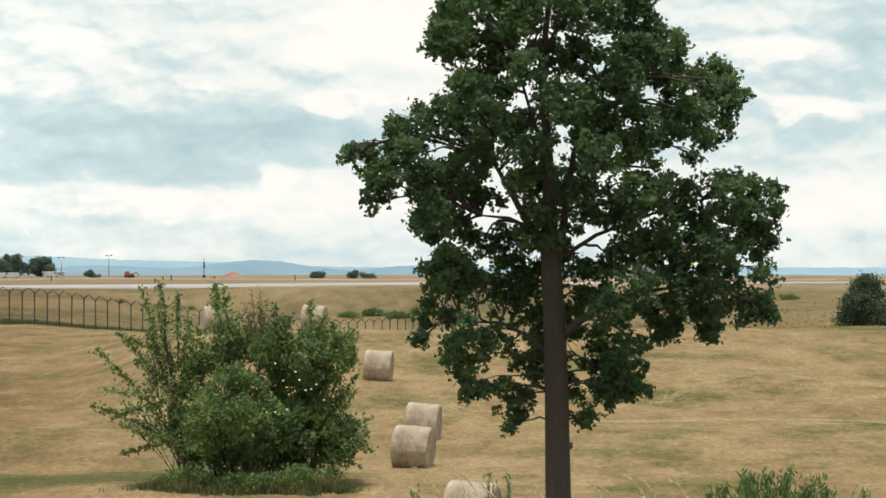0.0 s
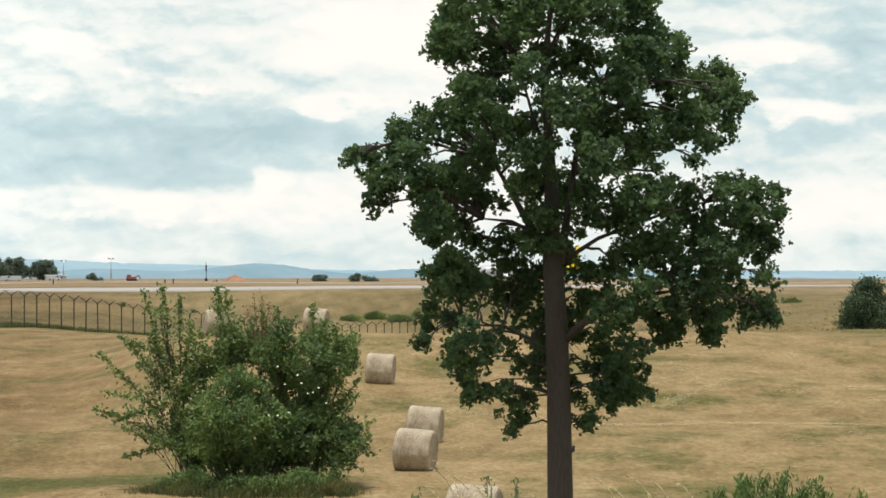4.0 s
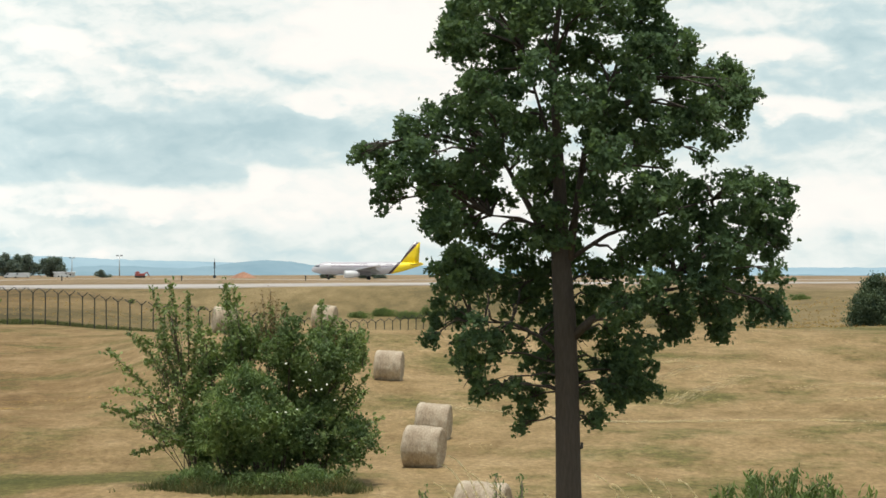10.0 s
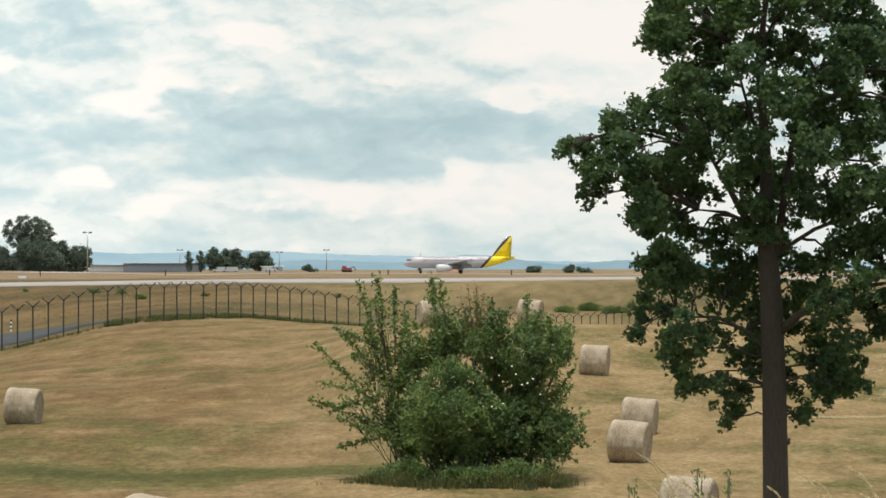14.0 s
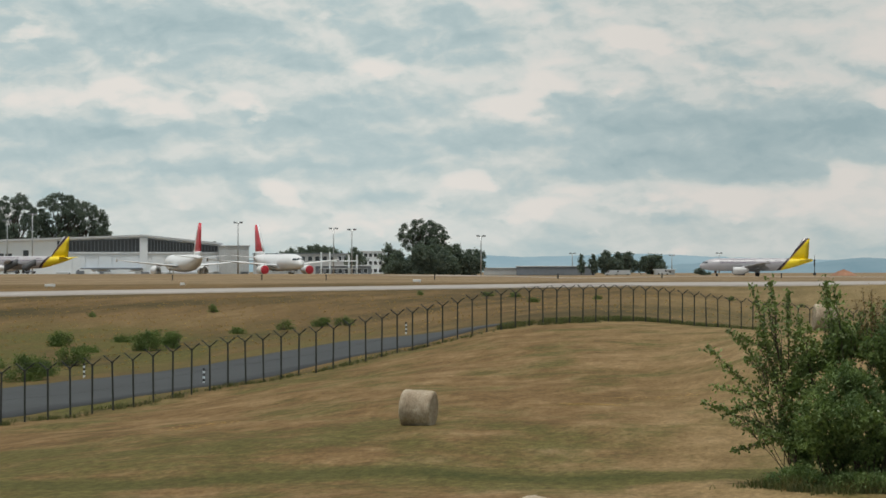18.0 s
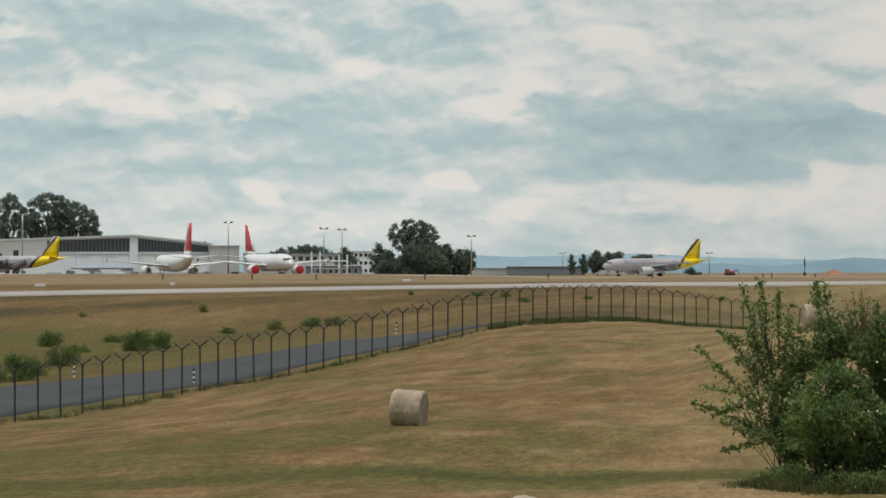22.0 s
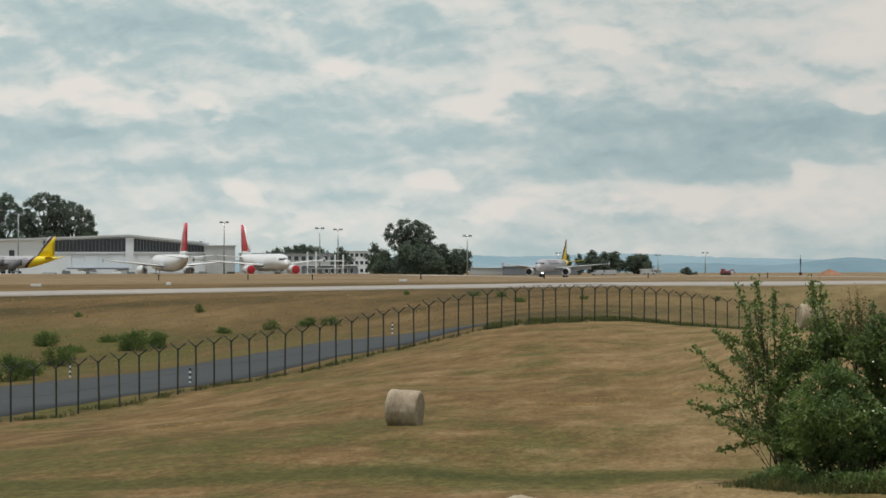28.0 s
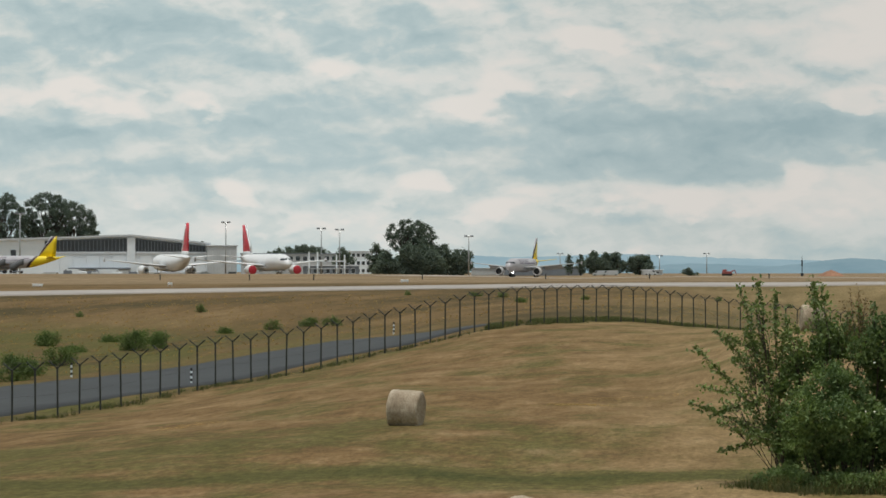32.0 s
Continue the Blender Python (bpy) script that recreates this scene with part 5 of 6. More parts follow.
def tail_livery():
    """Silver-grey hull; behind a slanting maroon band all is yellow."""
    m, nt, b = material("tail_band_livery", 0.35)
    sep = nt.nodes.new("ShaderNodeSeparateXYZ")
    size = nt.nodes.new("ShaderNodeMapping")
    size.inputs["Scale"].default_value = (1 / JET_SIZE, 1, 1)
    nt.links.new(nt.nodes.new("ShaderNodeTexCoord").outputs["Object"], size.inputs[0])
    nt.links.new(size.outputs[0], sep.inputs[0])
    # distance behind the nose at which the band's front edge stands at this height
    s = math_node(nt, "SUBTRACT", math_node(nt, "ADD", math_node(nt, "MULTIPLY", sep.outputs[0], -1), 17.0), math_node(nt, "ADD", math_node(nt, "MULTIPLY", math_node(nt, "SUBTRACT", sep.outputs[2], 1.8), 0.87), 23.0))
    r = nt.nodes.new("ShaderNodeValToRGB")
    r.color_ramp.interpolation = "CONSTANT"
    e = r.color_ramp.elements
    e[0].position, e[0].color = 0.0, (0.46, 0.445, 0.47, 1)
    e[1].position, e[1].color = 0.5, (0.03, 0.016, 0.02, 1)
    e.new(0.575).color = (0.30, 0.16, 0.10, 1)
    e.new(0.60).color = (0.86, 0.66, 0.02, 1)
    nt.links.new(math_node(nt, "ADD", math_node(nt, "MULTIPLY", s, 0.1), 0.5), r.inputs[0])
    grime = ramp_of(nt, noise_at(nt, 0.5, 5), [(0.3, (0.92, 0.92, 0.92)), (0.7, (1.03, 1.03, 1.03))])
    nt.links.new(mixed(nt, 1.0, r.outputs[0], grime, "MULTIPLY"), b.inputs["Base Color"])
    return m


M_livery = tail_livery()


def hull_point(x, angle, out=0.0):
    """A point of the hull's skin at a distance behind the nose; angle from the side, upwards."""
    xs = [s[0] for s in FUSELAGE]
    r = float(np.interp(x, xs, [s[1] for s in FUSELAGE])) + out
    z = float(np.interp(x, xs, [s[2] for s in FUSELAGE])) + AXIS_Z
    return (17.0 - x, -r * math.cos(angle), z + r * math.sin(angle))


def skin_sheet(x0, x1, a0, a1, side, out=0.05, n=4):
    """A curved patch lying on the hull."""
    v = [hull_point(x0 + (x1 - x0) * i / n, a0 + (a1 - a0) * j / n, out) for i in range(n + 1) for j in range(n + 1)]
    if side > 0:
        v = [(x, -y, z) for x, y, z in v]
    return v, [(i * (n + 1) + j, i * (n + 1) + j + 1, (i + 1) * (n + 1) + j + 1, (i + 1) * (n + 1) + j) for i in range(n) for j in range(n)]


def skin_patch(x0, x1, a0, a1, side, out=0.04):
    q = [hull_point(x, a, out) for x, a in ((x0, a0), (x1, a0), (x1, a1), (x0, a1))] + [hull_point(x, a, -0.02) for x, a in ((x0, a0), (x1, a0), (x1, a1), (x0, a1))]
    if side > 0:
        q = [(x, -y, z) for x, y, z in q]
    return q, [(0, 1, 2, 3)] + [(i, i + 4, (i + 1) % 4 + 4, (i + 1) % 4) for i in range(4)]


def airliner(m, label, hull, fin_mat, engine_mat, k=1.0, lettering=True, covers=False, lamp_on=False, aside=None, flaps=False):
    """A twin-jet airliner, nose towards its +x, standing on its wheels."""
    jet = thing("airliner", m, label, "aircraft", "airliners")

    def p(name, piece, mat, parent=jet, lab="", smooth=True):
        v, f = piece
        if k != 1.0:
            v = [(x * k, y * (aside or k), z * (aside or k)) for x, y, z in v]
        return part(name, (v, f), mat, parent, lab, smooth)
    rings = []
    for x, r, dz in FUSELAGE:
        rings.append([(17.0 - x, r * math.cos(2 * math.pi * i / 28), AXIS_Z + dz + r * math.sin(2 * math.pi * i / 28)) for i in range(28)])
    body = p("fuselage", loft(rings), hull)
    p("belly_fairing", loft([[(17 - x, w * math.cos(2 * math.pi * i / 16), 2.35 + h * math.sin(2 * math.pi * i / 16)) for i in range(16)] for x, w, h in ((10.0, 0.8, 0.3), (12, 1.9, 0.85), (17, 2.0, 0.95), (20.5, 0.9, 0.35))]), M_silver if hull is M_livery else hull, jet)
    for s in (1, -1):
        p("wing", section_wing((17 - 11.6, 6.6, s * 1.6, 2.75), (17 - 18.9, 1.6, s * 17.0, 4.25), 0.12), M_wing if hull is M_livery else M_jetwhite, jet, "pale grey swept wing")
        p("wing_tip_fence", fin_piece((17 - 18.8, 1.8, 3.8), (17 - 19.4, 0.9, 4.8), 0.08), M_silver, jet).location = (0, s * 17.0 * (aside or k), 0)
        if flaps:
            for y0, y1 in ((2.1, 5.4), (6.1, 11.2)):
                lead = [17 - 11.6 - 7.3 * (y - 1.6) / 15.4 - (6.6 - 5.0 * (y - 1.6) / 15.4) + 0.5 for y in (y0, y1)]
                up = [2.75 + 1.5 * (y - 1.6) / 15.4 for y in (y0, y1)]
                p("flap", loft([[(lx + 0.3, s * y, z + 0.02), (lx - 1.5, s * y, z - 1.05), (lx - 1.55, s * y, z - 1.17), (lx + 0.25, s * y, z - 0.22)] for lx, y, z in zip(lead, (y0, y1), up)]), M_wing, jet, "lowered grey landing flap", False)
        eng = p("engine", moved(lathe([(3.9, 0.95), (4.6, 0.97), (4.78, 1.06), (4.3, 1.16), (3.2, 1.2), (2.0, 1.12), (0.9, 0.84), (0.0, 0.62), (0.05, 0.4), (3.5, 0.45), (3.6, 0.8)], 24), pose(17 - 14.6, s * 5.75, 1.78)), engine_mat, jet, "round white engine pod")
        p("fan", moved(lathe([(3.85, 0.94), (4.1, 0.945), (4.12, 0.3), (4.35, 0.02)], 24), pose(17 - 14.6, s * 5.75, 1.78)), M_black, eng, "dark fan")
        if covers:
            p("intake_cover", moved(lathe([(4.5, 1.05), (4.8, 1.06), (4.86, 0.9), (4.9, 0.05)], 24), pose(17 - 14.6, s * 5.75, 1.78)), M_red, eng, "red intake cover")
        p("pylon", loft([[(17 - x, s * 5.75 - 0.18, z0), (17 - x, s * 5.75 + 0.18, z0), (17 - x, s * 5.75 + 0.12, z1), (17 - x, s * 5.75 - 0.12, z1)] for x, z0, z1 in ((11.2, 2.7, 2.85), (13, 2.8, 3.1), (16.5, 2.8, 3.2))]), M_silver, jet)
        p("tailplane", section_wing((17 - 29.6, 3.5, s * 0.7, 4.75), (17 - 32.2, 1.35, s * 6.2, 5.35), 0.10), fin_mat if hull is M_livery else M_jetwhite, jet)
    if hull is M_livery:
        p("fin", fin_piece((17 - 26.6, 5.9, 5.2), (17 - 30.9, 2.0, 11.76), 0.5), hull, jet)
    else:
        fin = p("fin", fin_piece((17 - 26.7, 6.3, 6.2), (17 - 31.0, 2.4, 12.9), 0.5), fin_mat, jet, "tall red fin")
        p("fin_edge", fin_piece((17 - 26.3, 1.0, 6.2), (17 - 30.7, 0.7, 12.92), 0.53), hull, fin, "white leading edge")
        p("fin_root", fin_piece((17 - 25.0, 8.2, 5.0), (17 - 26.6, 6.5, 6.3), 0.58), hull, fin, "white root of the fin")
    for s in (1, -1):
        for x0, x1, a0, a1 in ((1.75, 2.45, 0.42, 0.78), (1.25, 1.9, 0.55, 0.98), (0.85, 1.45, 0.85, 1.5)):
            p("cockpit_window", skin_sheet(x0, x1, a0, a1, s), M_pane, jet, "dark cockpit window", False)
    for s in (1, -1):
        if lettering:
            p("window_row", joined(*[skin_patch(x, x + 0.26, 0.20, 0.36, s) for x in np.arange(6.2, 25.0, 0.53)]), M_letter, jet, "row of small cabin windows", False)
        if lettering:
            bars = []
            x = 6.0
            for w, h in ((0.8, 0), (0.7, 0), (0.6, 0), (1.0, 0), (0.8, 0), (0.8, 0), (1.1, 0), (0.35, 1), (0.8, 0), (0.8, 0), (0.7, 0)):
                for q in ((x, x + 0.16), (x + w - 0.16, x + w)):
                    bars.append(skin_patch(q[0], q[1], 0.44, 0.90, s))
                bars.append(skin_patch(x, x + w, 0.82, 0.90, s))
                x += w + 0.22
            p("lettering", joined(*bars), M_letter, jet, "mauve name in plain bars", False)
            p("registration", joined(*[skin_patch(22.6 + q * 0.36, 22.86 + q * 0.36, 0.56, 0.68, s) for q in range(5)]), M_letter, jet, "small dark bars", False)
        for x in (4.2, 20.9):
            edge = [skin_patch(x, x + 0.05, -0.25, 0.5, s), skin_patch(x + 0.85, x + 0.9, -0.25, 0.5, s)]
            p("door", joined(*edge), M_grey, jet, "cabin door outline", False)
    gears = [("nose_gear", 5.2, 0.0, 0.38, 0.16), ("main_gear", 17.3, 3.8, 0.57, 0.24), ("main_gear", 17.3, -3.8, 0.57, 0.24)]
    for nm, x, y, r, w in gears:
        g = p(nm, joined(tube([(17 - x, y, r), (17 - x, y * 0.95, 2.4)], 0.11, 10), tube([(17 - x, y - 0.5, r), (17 - x, y + 0.5, r)], 0.08, 8), tube([(17 - x, y, r + 0.6), (17 - x + 0.9, y * 0.95, 2.2)], 0.05, 6)), M_metal, jet, "grey landing gear leg")
        for q in (-1, 1):
            p("wheel", moved(lathe([(-w, r * 0.55), (-w, r * 0.9), (-w * 0.6, r), (w * 0.6, r), (w, r * 0.9), (w, r * 0.55)], 18, "y"), pose(17 - x, y + q * 0.42, r)), M_rubber, g, "black tyre")
    p("gear_door", block(17 - 18.2, 17 - 16.6, -4.3, -4.25, 0.9, 2.3), M_silver, jet, smooth=False)
    if lamp_on:
        lamp = p("taxi_light", moved(lathe([(0.0, 0.2), (0.02, 0.2), (0.03, 0.02)], 14), pose(17 - 4.95, 0, 1.35)), M_lamp, jet, "bright white nose-gear light")
        p("lamp_hood", moved(lathe([(-0.1, 0.26), (-0.12, 0.34), (-0.06, 0.40), (-0.04, 0.36), (0.5, 0.38), (0.5, 0.32), (0.0, 0.26)], 16), pose(17 - 4.95, 0, 1.35)), M_maroon, lamp, "dark hood")
    return jet


TAXI_LABEL = "silver-grey airliner with yellow tail and maroon band, taxiing"
taxi_jet = airliner(Matrix.Identity(4), TAXI_LABEL, M_livery, M_yellow, M_pod, JET_SIZE, lamp_on=True, aside=1.0, flaps=True)
airliner(stand(18.22, 906, 156), "silver-grey airliner with yellow tail, parked at the terminal", M_livery, M_yellow, M_jetwhite, JET_SIZE, aside=1.0)
airliner(stand(14.95, 955, 103.5), "white airliner with red tail parked with its tail towards the field", M_jetwhite, M_finred, M_jetwhite, 1.42, False)
airliner(stand(13.09, 940, -70), "white airliner with red tail and red engine covers, parked", M_jetwhite, M_finred, M_jetwhite, 1.36, False, True)


# ---- airport buildings ----
def windows_on(parent, x0, x1, n, z0, z1, y, mat, w=None, frame_mat=None):
    step = (x1 - x0) / n
    w = w or step * 0.6
    for i in range(n):
        c = x0 + step * (i + 0.5)
        win = part("window", joined(block(c - w / 2 - 0.08, c + w / 2 + 0.08, y - 0.10, y + 0.1, z0 - 0.1, z0), block(c - w / 2 - 0.08, c + w / 2 + 0.08, y - 0.10, y + 0.1, z1, z1 + 0.1),
                                    block(c - w / 2 - 0.08, c - w / 2, y - 0.10, y + 0.1, z0, z1), block(c + w / 2, c + w / 2 + 0.08, y - 0.10, y + 0.1, z0, z1)), frame_mat or M_white, parent)
        part("pane", block(c - w / 2, c + w / 2, y - 0.04, y + 0.1, z0, z1), mat, win)


def hangar():
    """The big maintenance hangar: shallow gable, dark glazed band under the roof, white doors."""
    b = thing("hangar", stand(16.12, 1060, 0), "large white hangar with shallow gable and dark window band", "building")
    L, A, R = -64.0, 6.3, 35.0  # left end, ridge, right end
    eave_l, top, eave_r, deep = 12.4, 14.9, 11.8, 70

    def roof_z(x):
        return eave_l + (top - eave_l) * (x - L) / (A - L) if x < A else top + (eave_r - top) * (x - A) / (R - A)
    prof = [(L, 0), (R, 0), (R, eave_r), (A, top), (L, eave_l)]
    part("wall", loft([[(x, 0, z) for x, z in prof], [(x, deep, z) for x, z in prof]]), M_white, b, "white sheet-metal walls")
    for x0, x1 in ((L - 0.8, A), (A, R + 0.8)):
        z0, z1 = roof_z(max(L, x0)), roof_z(min(R, x1))
        part("roof", loft([[(x0, y, z0 + 0.02), (x1, y, z1 + 0.02), (x1, y, z1 + 0.75), (x0, y, z0 + 0.75)] for y in (-1.2, deep + 1)]), M_roof, b, "pale grey roof edge")
    for x0, x1 in ((-25.6, A - 1.6), (A + 1.6, R - 1.2)):
        n = 22
        band = part("window_band", loft([[(x0, y, 9.2), (x1, y, 9.2), (x1, y, max(9.6, roof_z(x1) - 0.5)), (x0, y, max(9.6, roof_z(x0) - 0.5))] for y in (-0.25, 0.1)]), M_pane, b, "dark glazed band under the gable")
        for i in range(n + 1):
            x = x0 + (x1 - x0) * i / n
            part("mullion", block(x - 0.09, x + 0.09, -0.36, 0.0, 9.2, max(9.6, roof_z(x) - 0.5)), M_slate, band)
    part("pillar", block(A - 1.5, A + 1.5, -0.7, 0.05, 0, top - 0.3, 0.1), M_white, b)
    part("door_rail", block(-26, R, -0.6, 0.02, 8.2, 9.1, 0.1), M_roof, b, "pale door rail")
    for i in range(12):
        x = -25 + i * 4.9
        part("door_leaf", block(x, x + 4.8, -0.3 - 0.12 * (i % 2), 0.02, 0.1, 8.2, 0.05), M_white, b, "tall white sliding door leaf")
    windows_on(b, -38.6, -35.8, 1, 6.0, 9.8, -0.02, M_pane, 2.0)
    windows_on(b, -48, -42, 2, 5.4, 8.6, -0.02, M_pane, 2.4)
    part("plinth_band", block(-26, R, -0.75, -0.5, 0, 1.6, 0.05), M_grey, b, "grey band along the foot of the doors")
    part("low_canopy", block(-17, 6, -4, -0.5, 2.6, 3.3, 0.1), M_slate, b, "dark low canopy")
    return b


hangar()


def box_building(name, az, dist, wide, tall, deep, mat, label, storeys=1, n=8, roof_mat=None, turn=0, pane=True):
    b = thing(name, stand(az, dist, turn), label, "building")
    part("wall", block(-wide / 2, wide / 2, 0, deep, -0.5, tall, 0.1), mat, b)
    part("roof", block(-wide / 2 - 0.4, wide / 2 + 0.4, -0.4, deep + 0.4, tall, tall + 0.35, 0.08), roof_mat or M_roof, b)
    h = tall / storeys
    if pane:
        for s in range(storeys):
            windows_on(b, -wide / 2 + 1, wide / 2 - 1, n, s * h + h * 0.35, s * h + h * 0.78, -0.02, M_pane)
    else:
        for i in range(n):
            x = -wide / 2 + wide * i / n
            part("panel", block(x + 0.08, x + wide / n - 0.08, -0.12, 0.02, 0.2, tall * 0.86, 0.04), mat, b)
    return b


box_building("annex", 13.96, 1045, 11, 11.3, 40, M_grey, "grey sheet-clad annex beside the hangar", 1, 5, pane=False)
box_building("terminal_wing", 18.75, 1075, 26, 11.5, 40, M_white, "white terminal building with large windows", 3, 7)
box_building("office_block", 12.35, 1170, 50, 8.6, 14, M_grey, "long low grey office block with window rows", 2, 16, M_slate)
box_building("pavilion", 11.15, 1150, 10, 9.5, 12, M_white, "pale three-storey building among trees", 3, 4)
box_building("shed", 7.45, 1120, 31, 3.4, 14, M_slate, "long low slate-blue shed on the airfield", 1, 7, M_grey, pane=False)
box_building("shed", 8.45, 1135, 18, 2.7, 12, M_grey, "low grey shed beside the slate-blue one", 1, 4, M_grey, pane=False)
box_building("service_hut", 11.75, 1010, 20, 4.0, 8, M_slate, "low blue-grey service building beside a red-tailed airliner", 1, 8)
box_building("guard_hut", 5.25, 1090, 8, 1.7, 4, M_grey, "low pale hut under trees", 1, 3)


def gantry(az, dist):
    g = thing("gantry", stand(az, dist), "white steel access gantry on the apron", "gantry")
    for x in (-6, -3, 3.6, 6.4):
        part("post", tube([(x, 0, 0), (x, 0, 8.0 if x > 3 else 9)], 0.28, 8), M_white, g)
    part("beam", block(-6.2, 6.6, -0.2, 0.2, 5.6, 6.0, 0.05), M_white, g)
    part("deck", block(-6.2, 6.6, -0.8, 0.8, 3.0, 3.3, 0.05), M_grey, g)
    return g


gantry(11.85, 985)


def mast_light(az, dist, tall, label="tall grey apron floodlight mast"):
    m = thing("floodlight_mast", stand(az, dist), label, "lamp post", "floodlight masts")
    part("pole", tube([(0, 0, -0.2), (0, 0, tall * 0.5), (0, 0, tall)], [0.28, 0.22, 0.16], 10), M_metal, m, smooth=True)
    part("crossbar", block(-1.6, 1.6, -0.12, 0.12, tall - 0.15, tall + 0.1, 0.03), M_metal, m)
    for x in (-1.35, -0.75, 0.75, 1.35):
        part("lamp_head", block(x - 0.28, x + 0.28, -0.5, 0.2, tall + 0.1, tall + 0.45, 0.06), M_slate, m, "grey lamp head")
    return m


for az, d, h in ((13.88, 1000, 19.3), (11.95, 1000, 17.2), (11.58, 1000, 16.8), (8.96, 1000, 14.4), (18.0, 985, 22), (18.5, 1010, 20), (7.11, 1400, 9.8), (4.15, 1400, 9.8), (5.1, 1450, 9)):
    mast_light(az, d, h)


def radar_mast():
    m = thing("radio_mast", stand(2.24, 1000), "thin dark radio mast on the airfield", "mast")
    part("pole", tube([(0, 0, -0.2), (0, 0, 4.2), (0, 0, 7.0)], [0.16, 0.12, 0.06], 8), M_dark, m)
    part("antenna", joined(tube([(0, 0, 3.6), (0, 0, 5.6)], 0.26, 8), block(-0.35, 0.35, -0.05, 0.05, 3.5, 3.6)), M_dark, m, "thick dark antenna sleeve")
    part("foot", block(-0.5, 0.5, -0.5, 0.5, -0.2, 1.0, 0.05), M_dark, m)


radar_mast()


def soil_heap():
    n, rows = 24, []
    for k in range(7):
        t = k / 6
        rows.append([((4.8 * (1 - t) ** 0.8 + 0.3) * math.cos(2 * math.pi * i / n) * (1 + 0.12 * noise.noise((i * 0.7, k, 1))), 3 * (1 - t) * math.sin(2 * math.pi * i / n), -0.2 + 2.3 * t + 0.15 * noise.noise((i * 0.5, k, 5))) for i in range(n)])
    solid("soil_heap", loft(rows), M_soil, stand(1.66, 1000), "heap of red-brown soil on the airfield", "heap", smooth=True)


soil_heap()


def van(az, dist, turn, mat, label, long=5.0, tall=2.0):
    v = thing("van", stand(az, dist, turn), label, "van", "vehicles on the apron")
    prof = [(-long / 2, 0.35), (long / 2, 0.35), (long / 2, 1.0), (long / 2 - 0.7, 1.15), (long / 2 - 1.3, tall - 0.05), (-long / 2 + 0.1, tall), (-long / 2, tall - 0.2)]
    part("body", loft([[(x, y, z) for x, z in prof] for y in (-0.9, 0.9)]), mat, v)
    part("window", loft([[(x, y, z) for x, z in ((long / 2 - 1.5, 1.15), (long / 2 - 0.85, 1.15), (long / 2 - 1.35, tall - 0.2), (long / 2 - 1.9, tall - 0.2))] for y in (-0.92, 0.92)]), M_pane, v)
    for x in (-long / 2 + 0.9, long / 2 - 0.9):
        for y in (-0.85, 0.85):
            part("wheel", moved(lathe([(-0.1, 0.2), (-0.1, 0.3), (0.1, 0.3), (0.1, 0.2)], 14, "y"), pose(x, y, 0.32)), M_rubber, v)
    return v


van(6.32, 1060, 180, M_grey, "pale van parked before dark trees")
van(6.10, 1058, 180, M_grey, "pale van parked before dark trees", 6)
van(5.28, 1060, 0, M_grey, "pale van parked before dark trees")
van(15.5, 985, 0, M_white, "white service van beside a parked airliner")
van(16.3, 992, 180, M_white, "white airport bus by the hangar", 9, 2.9)
van(15.9, 975, 0, M_grey, "pale tanker van on the apron", 6, 2.5)
van(17.0, 945, 180, M_white, "white catering van behind a parked airliner", 6, 2.8)
def dolly(az, dist, long, mat, label):
    d = thing("baggage_dolly", stand(az, dist), label, "cart", "carts on the apron")
    part("bed", block(-long / 2, long / 2, -0.8, 0.8, 0.45, 0.65, 0.04), M_slate, d)
    part("load", block(-long / 2 + 0.2, long / 2 - 0.2, -0.7, 0.7, 0.65, 1.75, 0.12), mat, d)
    for x in (-long / 2 + 0.5, long / 2 - 0.5):
        for y in (-0.7, 0.7):
            part("wheel", moved(lathe([(-0.08, 0.1), (-0.08, 0.22), (0.08, 0.22), (0.08, 0.1)], 12, "y"), pose(x, y, 0.22)), M_rubber, d)


for az, dist, long, mat in ((16.75, 938, 3.4, M_white), (16.5, 940, 3.0, M_grey), (16.05, 942, 3.6, M_white), (15.75, 940, 3.0, M_slate), (14.3, 938, 3.2, M_grey), (13.75, 940, 3.0, M_slate), (17.05, 930, 3.2, M_slate)):
    dolly(az, dist, long, mat, "small baggage cart standing on the apron")
van(17.2, 980, 180, M_white, "white service van beside a parked airliner")
van(16.6, 990, 180, M_slate, "dark service van by the hangar", 6, 2.4)


def digger():
    d = thing("excavator", stand(3.72, 1000), "small red excavator on the airfield", "excavator")
    part("body", block(-2.2, 1.4, -1.2, 1.2, 0.6, 1.5, 0.15), M_dullred, d)
    part("cab", block(-2.0, -0.4, -0.8, 0.8, 1.5, 2.2, 0.15), M_dullred, d)
    part("arm", tube([(1.2, 0, 1.5), (2.2, 0, 1.9), (2.9, 0, 0.6)], [0.25, 0.22, 0.15], 6), M_dullred, d)
    for y in (-1.0, 1.0):
        part("track", block(-2.2, 1.6, y - 0.3, y + 0.3, 0.0, 0.7, 0.2), M_rubber, d)


digger()


